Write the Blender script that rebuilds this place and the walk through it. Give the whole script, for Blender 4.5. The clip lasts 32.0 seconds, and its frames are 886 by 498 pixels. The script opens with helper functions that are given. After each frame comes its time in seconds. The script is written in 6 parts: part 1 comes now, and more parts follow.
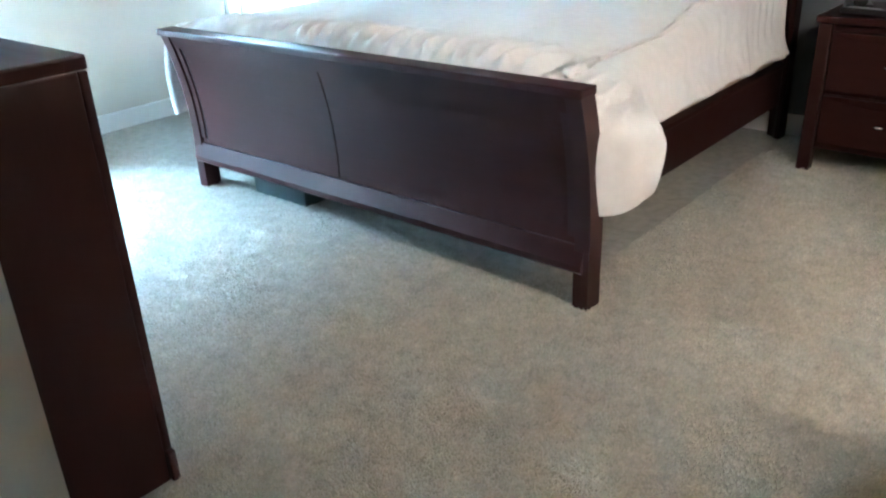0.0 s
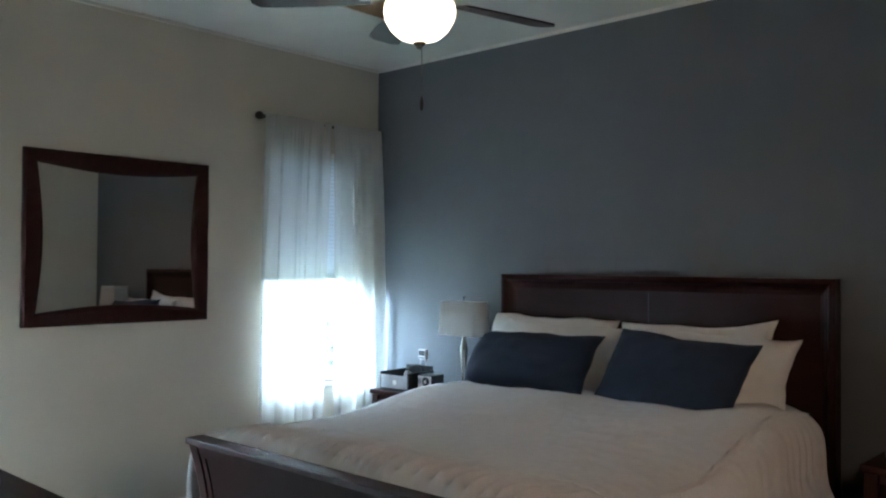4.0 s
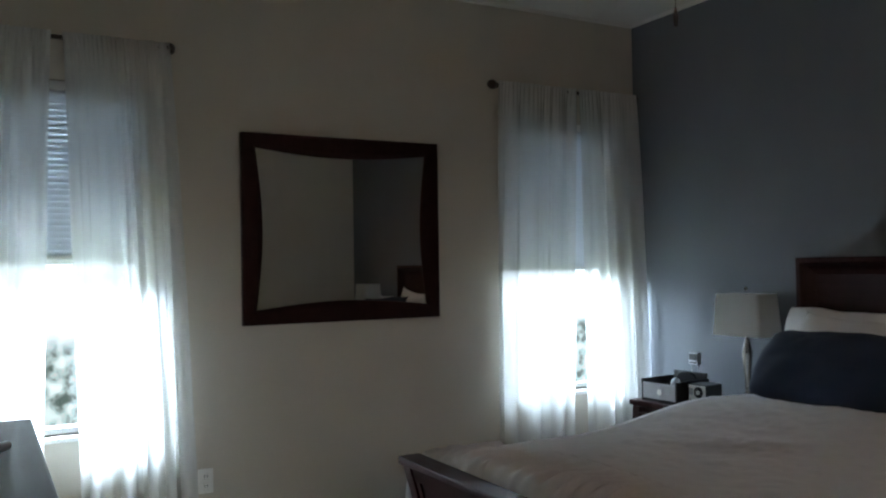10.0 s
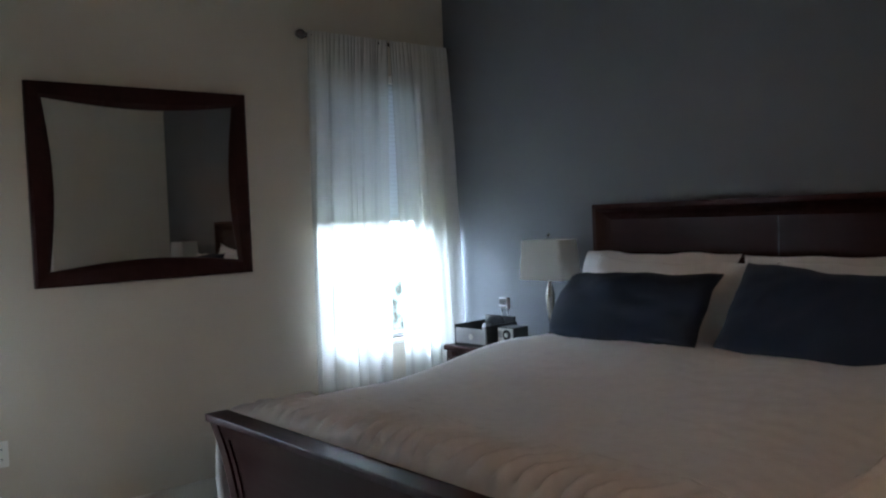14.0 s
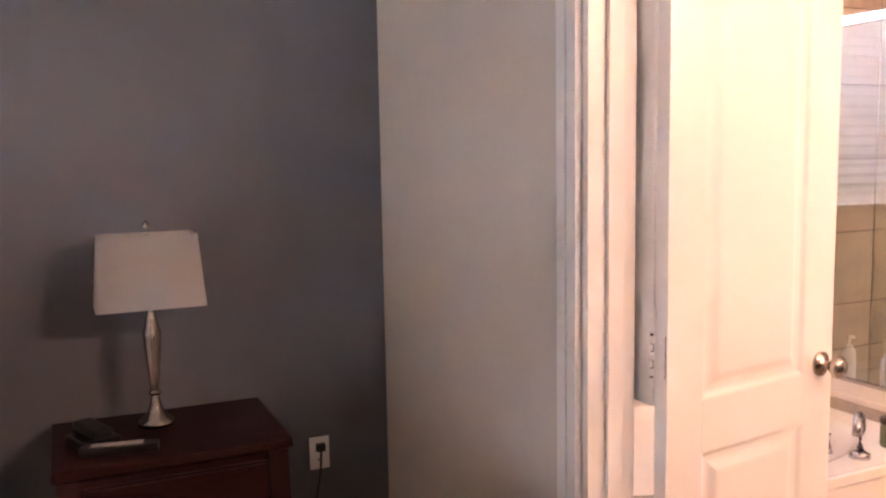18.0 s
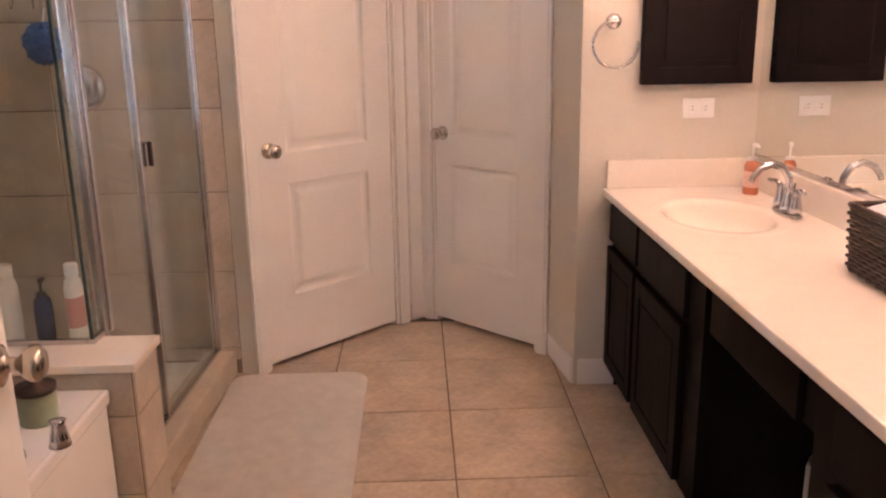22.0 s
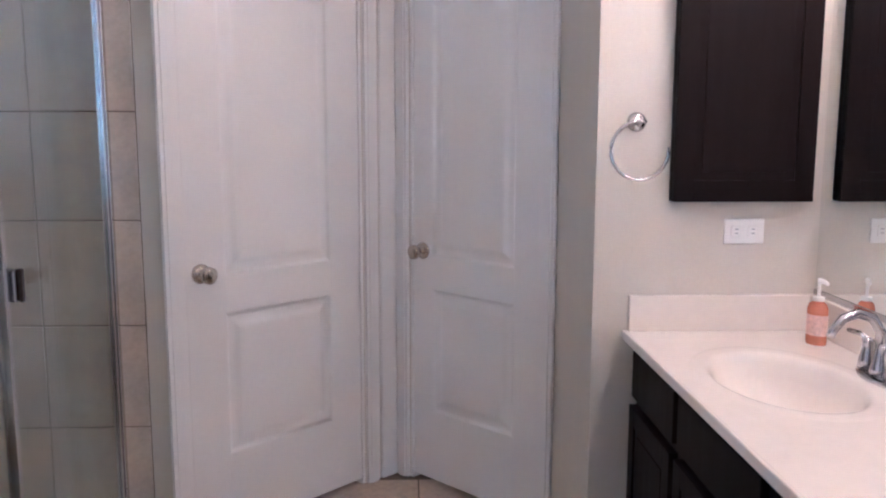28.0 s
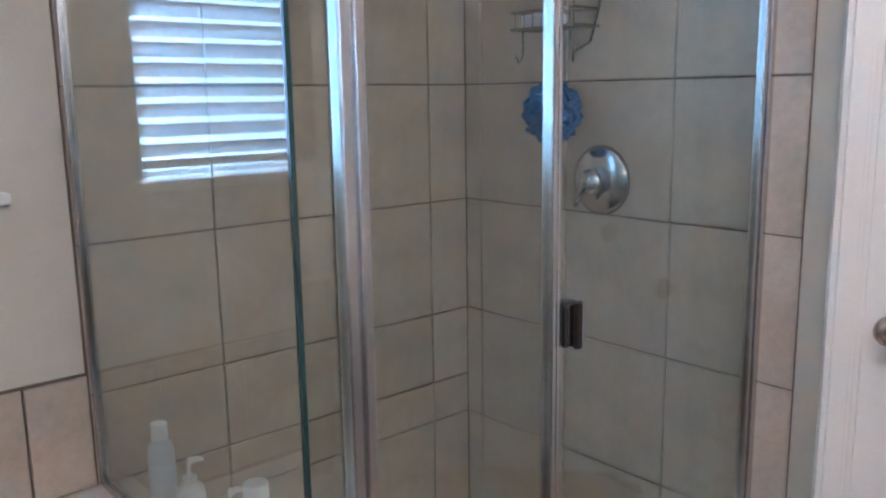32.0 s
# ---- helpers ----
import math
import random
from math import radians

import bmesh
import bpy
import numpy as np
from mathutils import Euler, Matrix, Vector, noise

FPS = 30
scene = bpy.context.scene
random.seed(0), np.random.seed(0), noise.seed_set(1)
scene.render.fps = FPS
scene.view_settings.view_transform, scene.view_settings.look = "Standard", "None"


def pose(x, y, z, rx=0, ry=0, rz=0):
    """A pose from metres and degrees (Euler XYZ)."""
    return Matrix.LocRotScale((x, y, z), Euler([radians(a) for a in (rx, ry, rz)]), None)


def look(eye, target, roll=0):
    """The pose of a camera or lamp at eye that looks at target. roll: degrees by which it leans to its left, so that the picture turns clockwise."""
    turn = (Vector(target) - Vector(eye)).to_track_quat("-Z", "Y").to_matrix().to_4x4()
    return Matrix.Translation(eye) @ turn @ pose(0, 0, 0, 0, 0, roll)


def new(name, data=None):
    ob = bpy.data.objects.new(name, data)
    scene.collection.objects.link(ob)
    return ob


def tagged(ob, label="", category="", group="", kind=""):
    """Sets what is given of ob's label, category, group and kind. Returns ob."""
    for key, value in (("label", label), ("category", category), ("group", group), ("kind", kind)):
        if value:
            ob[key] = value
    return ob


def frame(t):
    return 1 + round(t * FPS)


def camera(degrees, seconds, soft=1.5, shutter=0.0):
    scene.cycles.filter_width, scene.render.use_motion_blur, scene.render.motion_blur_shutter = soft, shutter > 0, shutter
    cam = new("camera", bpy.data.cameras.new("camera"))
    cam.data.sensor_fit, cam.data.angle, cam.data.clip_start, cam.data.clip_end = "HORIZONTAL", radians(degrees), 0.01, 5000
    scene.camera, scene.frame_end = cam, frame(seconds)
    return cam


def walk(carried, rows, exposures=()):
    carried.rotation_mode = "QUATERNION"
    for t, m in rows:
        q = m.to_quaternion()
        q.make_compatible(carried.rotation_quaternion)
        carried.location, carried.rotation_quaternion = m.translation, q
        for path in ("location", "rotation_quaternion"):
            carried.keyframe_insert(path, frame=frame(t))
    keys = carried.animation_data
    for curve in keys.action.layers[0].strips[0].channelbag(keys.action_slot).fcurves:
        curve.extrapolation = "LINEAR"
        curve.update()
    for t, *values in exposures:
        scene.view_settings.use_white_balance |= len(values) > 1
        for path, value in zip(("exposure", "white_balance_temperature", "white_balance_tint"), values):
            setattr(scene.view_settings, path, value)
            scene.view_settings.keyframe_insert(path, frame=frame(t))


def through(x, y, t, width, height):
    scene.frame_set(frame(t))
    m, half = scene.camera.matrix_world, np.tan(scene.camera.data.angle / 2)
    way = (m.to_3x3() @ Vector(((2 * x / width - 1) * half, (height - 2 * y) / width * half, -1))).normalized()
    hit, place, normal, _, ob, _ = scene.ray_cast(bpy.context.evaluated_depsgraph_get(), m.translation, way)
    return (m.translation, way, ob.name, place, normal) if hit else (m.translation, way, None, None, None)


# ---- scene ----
cam = camera(56.06, 32.0, soft=2.2)
PATH = [
    (0, (4.478, -4.169, 1.305), (3.280, -2.805, 0.467), -2.80),
    (0.5, (4.497, -4.151, 1.335), (3.266, -2.781, 0.557), -2.82),
    (1, (4.483, -4.155, 1.372), (3.228, -2.749, 0.703), -2.15),
    (1.5, (4.487, -4.155, 1.396), (3.203, -2.724, 0.846), -1.85),
    (2, (4.491, -4.159, 1.426), (3.184, -2.710, 0.989), -1.56),
    (2.5, (4.466, -4.146, 1.456), (3.143, -2.683, 1.124), -1.09),
    (3, (4.433, -4.127, 1.475), (3.098, -2.654, 1.254), -0.62),
    (3.5, (4.414, -4.095, 1.469), (3.065, -2.621, 1.374), -0.08),
    (4, (4.394, -4.094, 1.457), (3.043, -2.620, 1.497), 0.37),
    (4.5, (4.410, -4.060, 1.448), (3.048, -2.606, 1.624), 0.89),
    (6.5, (4.200, -4.042, 1.417), (2.889, -2.610, 1.900), 2.07),
    (7, (4.160, -4.022, 1.412), (2.839, -2.575, 1.813), 1.79),
    (7.5, (4.124, -4.014, 1.376), (2.789, -2.549, 1.646), 1.34),
    (8, (4.078, -3.962, 1.356), (2.698, -2.521, 1.501), 0.81),
    (8.5, (4.051, -3.836, 1.357), (2.574, -2.492, 1.462), 0.45),
    (9, (3.992, -3.724, 1.382), (2.419, -2.492, 1.457), -0.09),
    (9.5, (3.931, -3.587, 1.402), (2.260, -2.488, 1.450), -0.62),
    (10, (3.888, -3.517, 1.396), (2.140, -2.545, 1.437), -0.94),
    (10.5, (3.864, -3.453, 1.397), (2.050, -2.612, 1.428), -1.43),
    (11, (3.837, -3.403, 1.393), (1.967, -2.695, 1.417), -2.17),
    (11.5, (3.802, -3.388, 1.387), (1.906, -2.753, 1.406), -2.53),
    (12, (3.814, -3.372, 1.388), (1.913, -2.750, 1.390), -2.86),
    (12.5, (3.838, -3.371, 1.394), (1.962, -2.679, 1.372), -2.94),
    (13, (3.887, -3.376, 1.412), (2.067, -2.549, 1.361), -2.47),
    (13.5, (3.955, -3.491, 1.367), (2.260, -2.431, 1.320), -2.18),
    (15.5, (3.947, -3.181, 1.459), (3.026, -1.414, 1.292), -1.55),
    (16, (3.942, -3.153, 1.343), (3.285, -1.269, 1.242), -1.25),
    (16.5, (3.427, -2.839, 1.325), (3.415, -0.842, 1.213), -1.00),
    (17, (3.446, -2.880, 1.341), (3.721, -0.902, 1.221), -0.80),
    (17.5, (3.369, -2.837, 1.375), (3.973, -0.936, 1.228), -0.60),
    (18, (3.429, -2.709, 1.428), (4.256, -0.900, 1.216), -1.00),
    (18.5, (3.400, -2.510, 1.450), (4.530, -0.878, 1.201), -0.30),
    (19, (3.529, -2.174, 1.387), (4.942, -0.781, 1.130), 0.59),
    (19.5, (3.695, -2.044, 1.359), (5.275, -0.851, 1.075), 0.73),
    (20, (3.832, -1.983, 1.347), (5.542, -0.992, 1.039), -0.09),
    (20.5, (3.930, -1.942, 1.333), (5.750, -1.188, 0.989), -0.44),
    (21, (3.986, -1.828, 1.335), (5.899, -1.396, 0.940), 0.60),
    (21.5, (4.007, -1.805, 1.332), (5.952, -1.643, 0.894), 0.10),
    (22, (4.014, -1.845, 1.356), (5.947, -1.901, 0.846), -0.90),
    (22.5, (4.000, -1.821, 1.368), (5.888, -2.125, 0.780), -1.80),
    (23, (3.989, -1.792, 1.365), (5.793, -2.343, 0.700), -2.50),
    (23.5, (4.010, -1.767, 1.330), (5.711, -2.529, 0.604), -3.00),
    (24, (4.005, -1.761, 1.327), (5.650, -2.594, 0.552), -4.00),
    (24.5, (4.047, -1.778, 1.307), (5.698, -2.586, 0.518), -5.60),
    (26.5, (4.524, -1.938, 1.280), (6.350, -2.591, 0.782), -1.50),
    (27, (4.597, -1.985, 1.262), (6.495, -2.504, 0.893), 0.00),
    (27.5, (4.641, -1.963, 1.318), (6.594, -2.285, 0.994), 0.47),
    (28, (4.703, -1.916, 1.353), (6.681, -1.993, 1.069), 0.10),
    (28.5, (4.833, -1.872, 1.372), (6.811, -1.705, 1.108), -0.32),
    (29, (5.041, -1.907, 1.351), (6.959, -1.383, 1.138), -1.74),
    (29.5, (5.220, -1.932, 1.388), (7.020, -1.083, 1.185), -2.03),
    (30, (5.326, -1.876, 1.406), (7.035, -0.851, 1.234), -1.68),
    (30.5, (5.398, -1.822, 1.429), (7.039, -0.689, 1.277), -1.12),
    (31, (5.463, -1.831, 1.405), (7.010, -0.566, 1.310), -0.28),
    (31.5, (5.542, -1.862, 1.431), (6.962, -0.466, 1.248), -0.35),
    (32, (5.598, -1.879, 1.375), (6.885, -0.392, 1.012), -0.90),
]
EXPOSURES = [
    (0, 2.62, 5000, -2),
    (1, 2.12, 5250, -1),
    (2, 1.36, 5450, 6),
    (3, 0.66, 5800, 6),
    (4, 0.36, 6100, 8),
    (5.5, 0.55, 6600, 14),
    (7, 0.95, 7100, 24),
    (8, 0.25, 7150, 24),
    (9, -0.15, 6950, 25),
    (10, -0.68, 6750, 14),
    (11, -1.25, 6650, 14),
    (12, -1.35, 6700, 16),
    (13, -1.22, 6600, 16),
    (15, 0.65, 6450, 20),
    (16, 1.30, 6350, 26),
    (17, 2.72, 6700, 20),
    (18, 1.95, 7150, 42),
    (19, 1.48, 7250, 48),
    (20, 0.95, 7150, 46),
    (21, 0.72, 7250, 44),
    (22, 1.02, 6900, 36),
    (23, 0.98, 6450, 30),
    (24, 1.25, 5800, 22),
    (26, 0.90, 5600, 30),
    (27, 0.85, 5250, 25),
    (28.5, 0.90, 4600, 17),
    (29, 0.98, 4560, 15),
    (30, 0.98, 4600, 19),
    (31, 0.96, 4720, 18),
    (32, 1.14, 4540, 10),
]
walk(cam, [(t, look(eye, target, roll)) for t, eye, target, roll in PATH], EXPOSURES)

# world, sun, sky, daylight seen through the windows
world = bpy.data.worlds.new("world")
scene.world = world
world.use_nodes = True
wn = world.node_tree
sky = wn.nodes.new("ShaderNodeTexSky")
sky.sky_type = "NISHITA"
sky.sun_disc = False
sky.sun_elevation = radians(52)
sky.sun_rotation = radians(120)
wn.nodes["Background"].inputs["Strength"].default_value = 0.10
wn.links.new(sky.outputs[0], wn.nodes["Background"].inputs["Color"])
sun = new("sun", bpy.data.lights.new("sun", "SUN"))
sun.data.energy, sun.data.angle, sun.data.color = 3.0, radians(0.5), (1.0, 0.95, 0.88)
sun.matrix_world = look((6, -8, 12), (0, 0, 0))


def lamp(name, kind, place, watts, colour, size=0.1, target=None, size_y=None):
    ob = new(name, bpy.data.lights.new(name, kind))
    ob.data.energy, ob.data.color = watts, colour
    if kind == "AREA":
        ob.data.shape, ob.data.size, ob.data.size_y = "RECTANGLE", size, size_y or size
    else:
        ob.data.shadow_soft_size = size
    ob.matrix_world = look(place, target) if target else Matrix.Translation(place)
    return ob


# sky light falling through the three windows
for px, py, pz, tx, ty, tz, watts in ((-1.0, -3.25, 2.3, 1.0, -2.9, 0.1, 3500.0), (-0.6, -0.70, 1.80, 1.0, -0.45, 0.70, 390.0)):
    lamp("window_skylight", "AREA", (px, py, pz), watts, (0.60, 0.82, 1.0), 1.3, (tx, ty, tz), 0.9)
lamp("window_skylight", "AREA", (5.53, 0.95, 2.5), 135.0, (0.74, 0.90, 1.0), 1.0, (5.53, -0.9, 0.4), 0.8)
BATH_W = 10.0
for vx in (4.95, 5.35, 6.3, 6.7):
    lamp("vanity_bulb", "POINT", (vx, -2.90, 2.10), BATH_W * 0.8, (1.0, 0.70, 0.49), 0.06)


# ---- materials ----
def material(name, colour, rough=0.6, metal=0.0, vary=0.12, scale=8.0, grain=90.0, bump=0.15, depth=0.002, wear=0.0, stretch=(1, 1, 1), per_object=0.0, per_island=0.0, sheen=0.0, coat=0.0, spec=0.5):
    m = bpy.data.materials.new(name)
    m.use_nodes = True
    t = m.node_tree
    p = t.nodes["Principled BSDF"]
    p.inputs["Roughness"].default_value, p.inputs["Metallic"].default_value = rough, metal
    p.inputs["Sheen Weight"].default_value, p.inputs["Coat Weight"].default_value = sheen, coat
    p.inputs["Specular IOR Level"].default_value = spec
    where = t.nodes.new("ShaderNodeTexCoord")
    mapping = t.nodes.new("ShaderNodeMapping")
    mapping.inputs["Scale"].default_value = stretch
    t.links.new(where.outputs["Object"], mapping.inputs["Vector"])
    big, fine = t.nodes.new("ShaderNodeTexNoise"), t.nodes.new("ShaderNodeTexNoise")
    big.inputs["Scale"].default_value, big.inputs["Detail"].default_value = scale, 4
    fine.inputs["Scale"].default_value, fine.inputs["Detail"].default_value = grain, 6
    for n in (big, fine):
        t.links.new(mapping.outputs[0], n.inputs["Vector"])
    mix = t.nodes.new("ShaderNodeMath")
    mix.operation = "MULTIPLY_ADD"
    mix.inputs[1].default_value = 0.6
    t.links.new(big.outputs["Fac"], mix.inputs[0])
    half = t.nodes.new("ShaderNodeMath")
    half.operation = "MULTIPLY"
    half.inputs[1].default_value = 0.4
    t.links.new(fine.outputs["Fac"], half.inputs[0])
    t.links.new(half.outputs[0], mix.inputs[2])
    ramp = t.nodes.new("ShaderNodeValToRGB")
    ramp.color_ramp.elements[0].position, ramp.color_ramp.elements[1].position = 0.3, 0.7
    ramp.color_ramp.elements[0].color = (*[c * (1 - vary) for c in colour], 1)
    ramp.color_ramp.elements[1].color = (*[min(1, c * (1 + vary)) for c in colour], 1)
    t.links.new(mix.outputs[0], ramp.inputs[0])
    out = ramp.outputs[0]
    if per_object:
        info, hsv = t.nodes.new("ShaderNodeObjectInfo"), t.nodes.new("ShaderNodeHueSaturation")
        span = t.nodes.new("ShaderNodeMapRange")
        span.inputs[3].default_value, span.inputs[4].default_value = 1 - per_object, 1 + per_object
        t.links.new(info.outputs["Random"], span.inputs[0])
        t.links.new(span.outputs[0], hsv.inputs["Value"])
        t.links.new(out, hsv.inputs["Color"])
        out = hsv.outputs[0]
    if per_island:
        geo, hsv = t.nodes.new("ShaderNodeNewGeometry"), t.nodes.new("ShaderNodeHueSaturation")
        span = t.nodes.new("ShaderNodeMapRange")
        span.inputs[3].default_value, span.inputs[4].default_value = 1 - per_island, 1 + per_island
        t.links.new(geo.outputs["Random Per Island"], span.inputs[0])
        t.links.new(span.outputs[0], hsv.inputs["Value"])
        t.links.new(out, hsv.inputs["Color"])
        out = hsv.outputs[0]
    t.links.new(out, p.inputs["Base Color"])
    if bump:
        b = t.nodes.new("ShaderNodeBump")
        b.inputs["Strength"].default_value, b.inputs["Distance"].default_value = bump, depth
        t.links.new(fine.outputs["Fac"], b.inputs["Height"])
        t.links.new(b.outputs[0], p.inputs["Normal"])
    if wear:
        w = t.nodes.new("ShaderNodeMapRange")
        w.inputs[3].default_value, w.inputs[4].default_value = max(0.02, rough - wear), min(1, rough + wear)
        t.links.new(big.outputs["Fac"], w.inputs[0])
        t.links.new(w.outputs[0], p.inputs["Roughness"])
    return m


def glass(name, tint=(1, 1, 1), rough=0.0):
    m = bpy.data.materials.new(name)
    m.use_nodes = True
    t = m.node_tree
    t.nodes.remove(t.nodes["Principled BSDF"])
    clear, gloss, mix, fres = (t.nodes.new("ShaderNodeBsdf" + k) if k[0] != "+" else t.nodes.new(k[1:]) for k in ("Transparent", "Glossy", "+ShaderNodeMixShader", "+ShaderNodeLayerWeight"))
    clear.inputs[0].default_value = (*tint, 1)
    gloss.inputs["Roughness"].default_value = rough
    fres.inputs["Blend"].default_value = 0.5
    power, span = t.nodes.new("ShaderNodeMath"), t.nodes.new("ShaderNodeMath")
    power.operation, span.operation = "POWER", "MULTIPLY_ADD"
    power.inputs[1].default_value, span.inputs[1].default_value, span.inputs[2].default_value = 5.0, 0.94, 0.06
    t.links.new(fres.outputs["Facing"], power.inputs[0])
    t.links.new(power.outputs[0], span.inputs[0])
    t.links.new(span.outputs[0], mix.inputs[0])
    t.links.new(clear.outputs[0], mix.inputs[1])
    t.links.new(gloss.outputs[0], mix.inputs[2])
    t.links.new(mix.outputs[0], t.nodes["Material Output"].inputs[0])
    return m


def glowing(name, colour, strength):
    m = bpy.data.materials.new(name)
    m.use_nodes = True
    p = m.node_tree.nodes["Principled BSDF"]
    p.inputs["Base Color"].default_value = (*colour, 1)
    p.inputs["Emission Color"].default_value = (*colour, 1)
    p.inputs["Emission Strength"].default_value = strength
    return m


def sheer(name, colour, clear, through):
    """Thin cloth: part open weave, part light passing through the threads."""
    m = bpy.data.materials.new(name)
    m.use_nodes = True
    t = m.node_tree
    t.nodes.remove(t.nodes["Principled BSDF"])
    dif, tra, opn = t.nodes.new("ShaderNodeBsdfDiffuse"), t.nodes.new("ShaderNodeBsdfTranslucent"), t.nodes.new("ShaderNodeBsdfTransparent")
    a, b = t.nodes.new("ShaderNodeMixShader"), t.nodes.new("ShaderNodeMixShader")
    where, weave = t.nodes.new("ShaderNodeTexCoord"), t.nodes.new("ShaderNodeTexNoise")
    weave.inputs["Scale"].default_value = 220
    t.links.new(where.outputs["Object"], weave.inputs["Vector"])
    ramp = t.nodes.new("ShaderNodeValToRGB")
    ramp.color_ramp.elements[0].color = (*[c * 0.9 for c in colour], 1)
    ramp.color_ramp.elements[1].color = (*colour, 1)
    t.links.new(weave.outputs["Fac"], ramp.inputs[0])
    for n in (dif, tra):
        t.links.new(ramp.outputs[0], n.inputs[0])
    a.inputs[0].default_value, b.inputs[0].default_value = through, clear
    t.links.new(dif.outputs[0], a.inputs[1])
    t.links.new(tra.outputs[0], a.inputs[2])
    t.links.new(a.outputs[0], b.inputs[1])
    t.links.new(opn.outputs[0], b.inputs[2])
    t.links.new(b.outputs[0], t.nodes["Material Output"].inputs[0])
    return m


def mirror_glass(name):
    m = material(name, (0.86, 0.88, 0.87), 0.015, 1.0, 0.0, bump=0)
    return m


def outdoors(name, strength, air=(0.72, 0.9, 1.0), shade=(0.05, 0.075, 0.07), leafy=(0.40, 0.55, 0.58)):
    """A glowing garden backdrop out of focus: sky over a hedge and a pale fence line, sun and leaf shade painted into
    the emission.
    """
    m = bpy.data.materials.new(name)
    m.use_nodes = True
    t = m.node_tree
    t.nodes.remove(t.nodes["Principled BSDF"])
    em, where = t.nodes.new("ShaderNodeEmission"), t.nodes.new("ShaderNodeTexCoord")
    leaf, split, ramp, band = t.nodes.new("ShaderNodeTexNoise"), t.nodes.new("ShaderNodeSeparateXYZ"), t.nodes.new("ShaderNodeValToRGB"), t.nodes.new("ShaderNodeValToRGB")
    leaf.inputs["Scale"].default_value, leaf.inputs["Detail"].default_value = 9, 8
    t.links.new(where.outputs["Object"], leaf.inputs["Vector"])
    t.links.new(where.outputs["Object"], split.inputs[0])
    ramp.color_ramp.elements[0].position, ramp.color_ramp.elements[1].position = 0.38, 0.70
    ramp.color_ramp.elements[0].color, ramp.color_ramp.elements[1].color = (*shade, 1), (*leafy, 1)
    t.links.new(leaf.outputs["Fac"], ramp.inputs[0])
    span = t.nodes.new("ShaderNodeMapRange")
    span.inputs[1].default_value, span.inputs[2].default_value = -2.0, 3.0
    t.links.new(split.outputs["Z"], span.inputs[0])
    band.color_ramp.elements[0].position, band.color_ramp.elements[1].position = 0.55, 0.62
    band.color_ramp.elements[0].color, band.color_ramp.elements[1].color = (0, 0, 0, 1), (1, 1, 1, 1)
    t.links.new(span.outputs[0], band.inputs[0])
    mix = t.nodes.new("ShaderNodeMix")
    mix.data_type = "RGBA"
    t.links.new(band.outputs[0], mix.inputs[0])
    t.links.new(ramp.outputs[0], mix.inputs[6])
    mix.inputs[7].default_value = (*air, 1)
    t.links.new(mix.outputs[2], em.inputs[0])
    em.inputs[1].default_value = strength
    t.links.new(em.outputs[0], t.nodes["Material Output"].inputs[0])
    return m


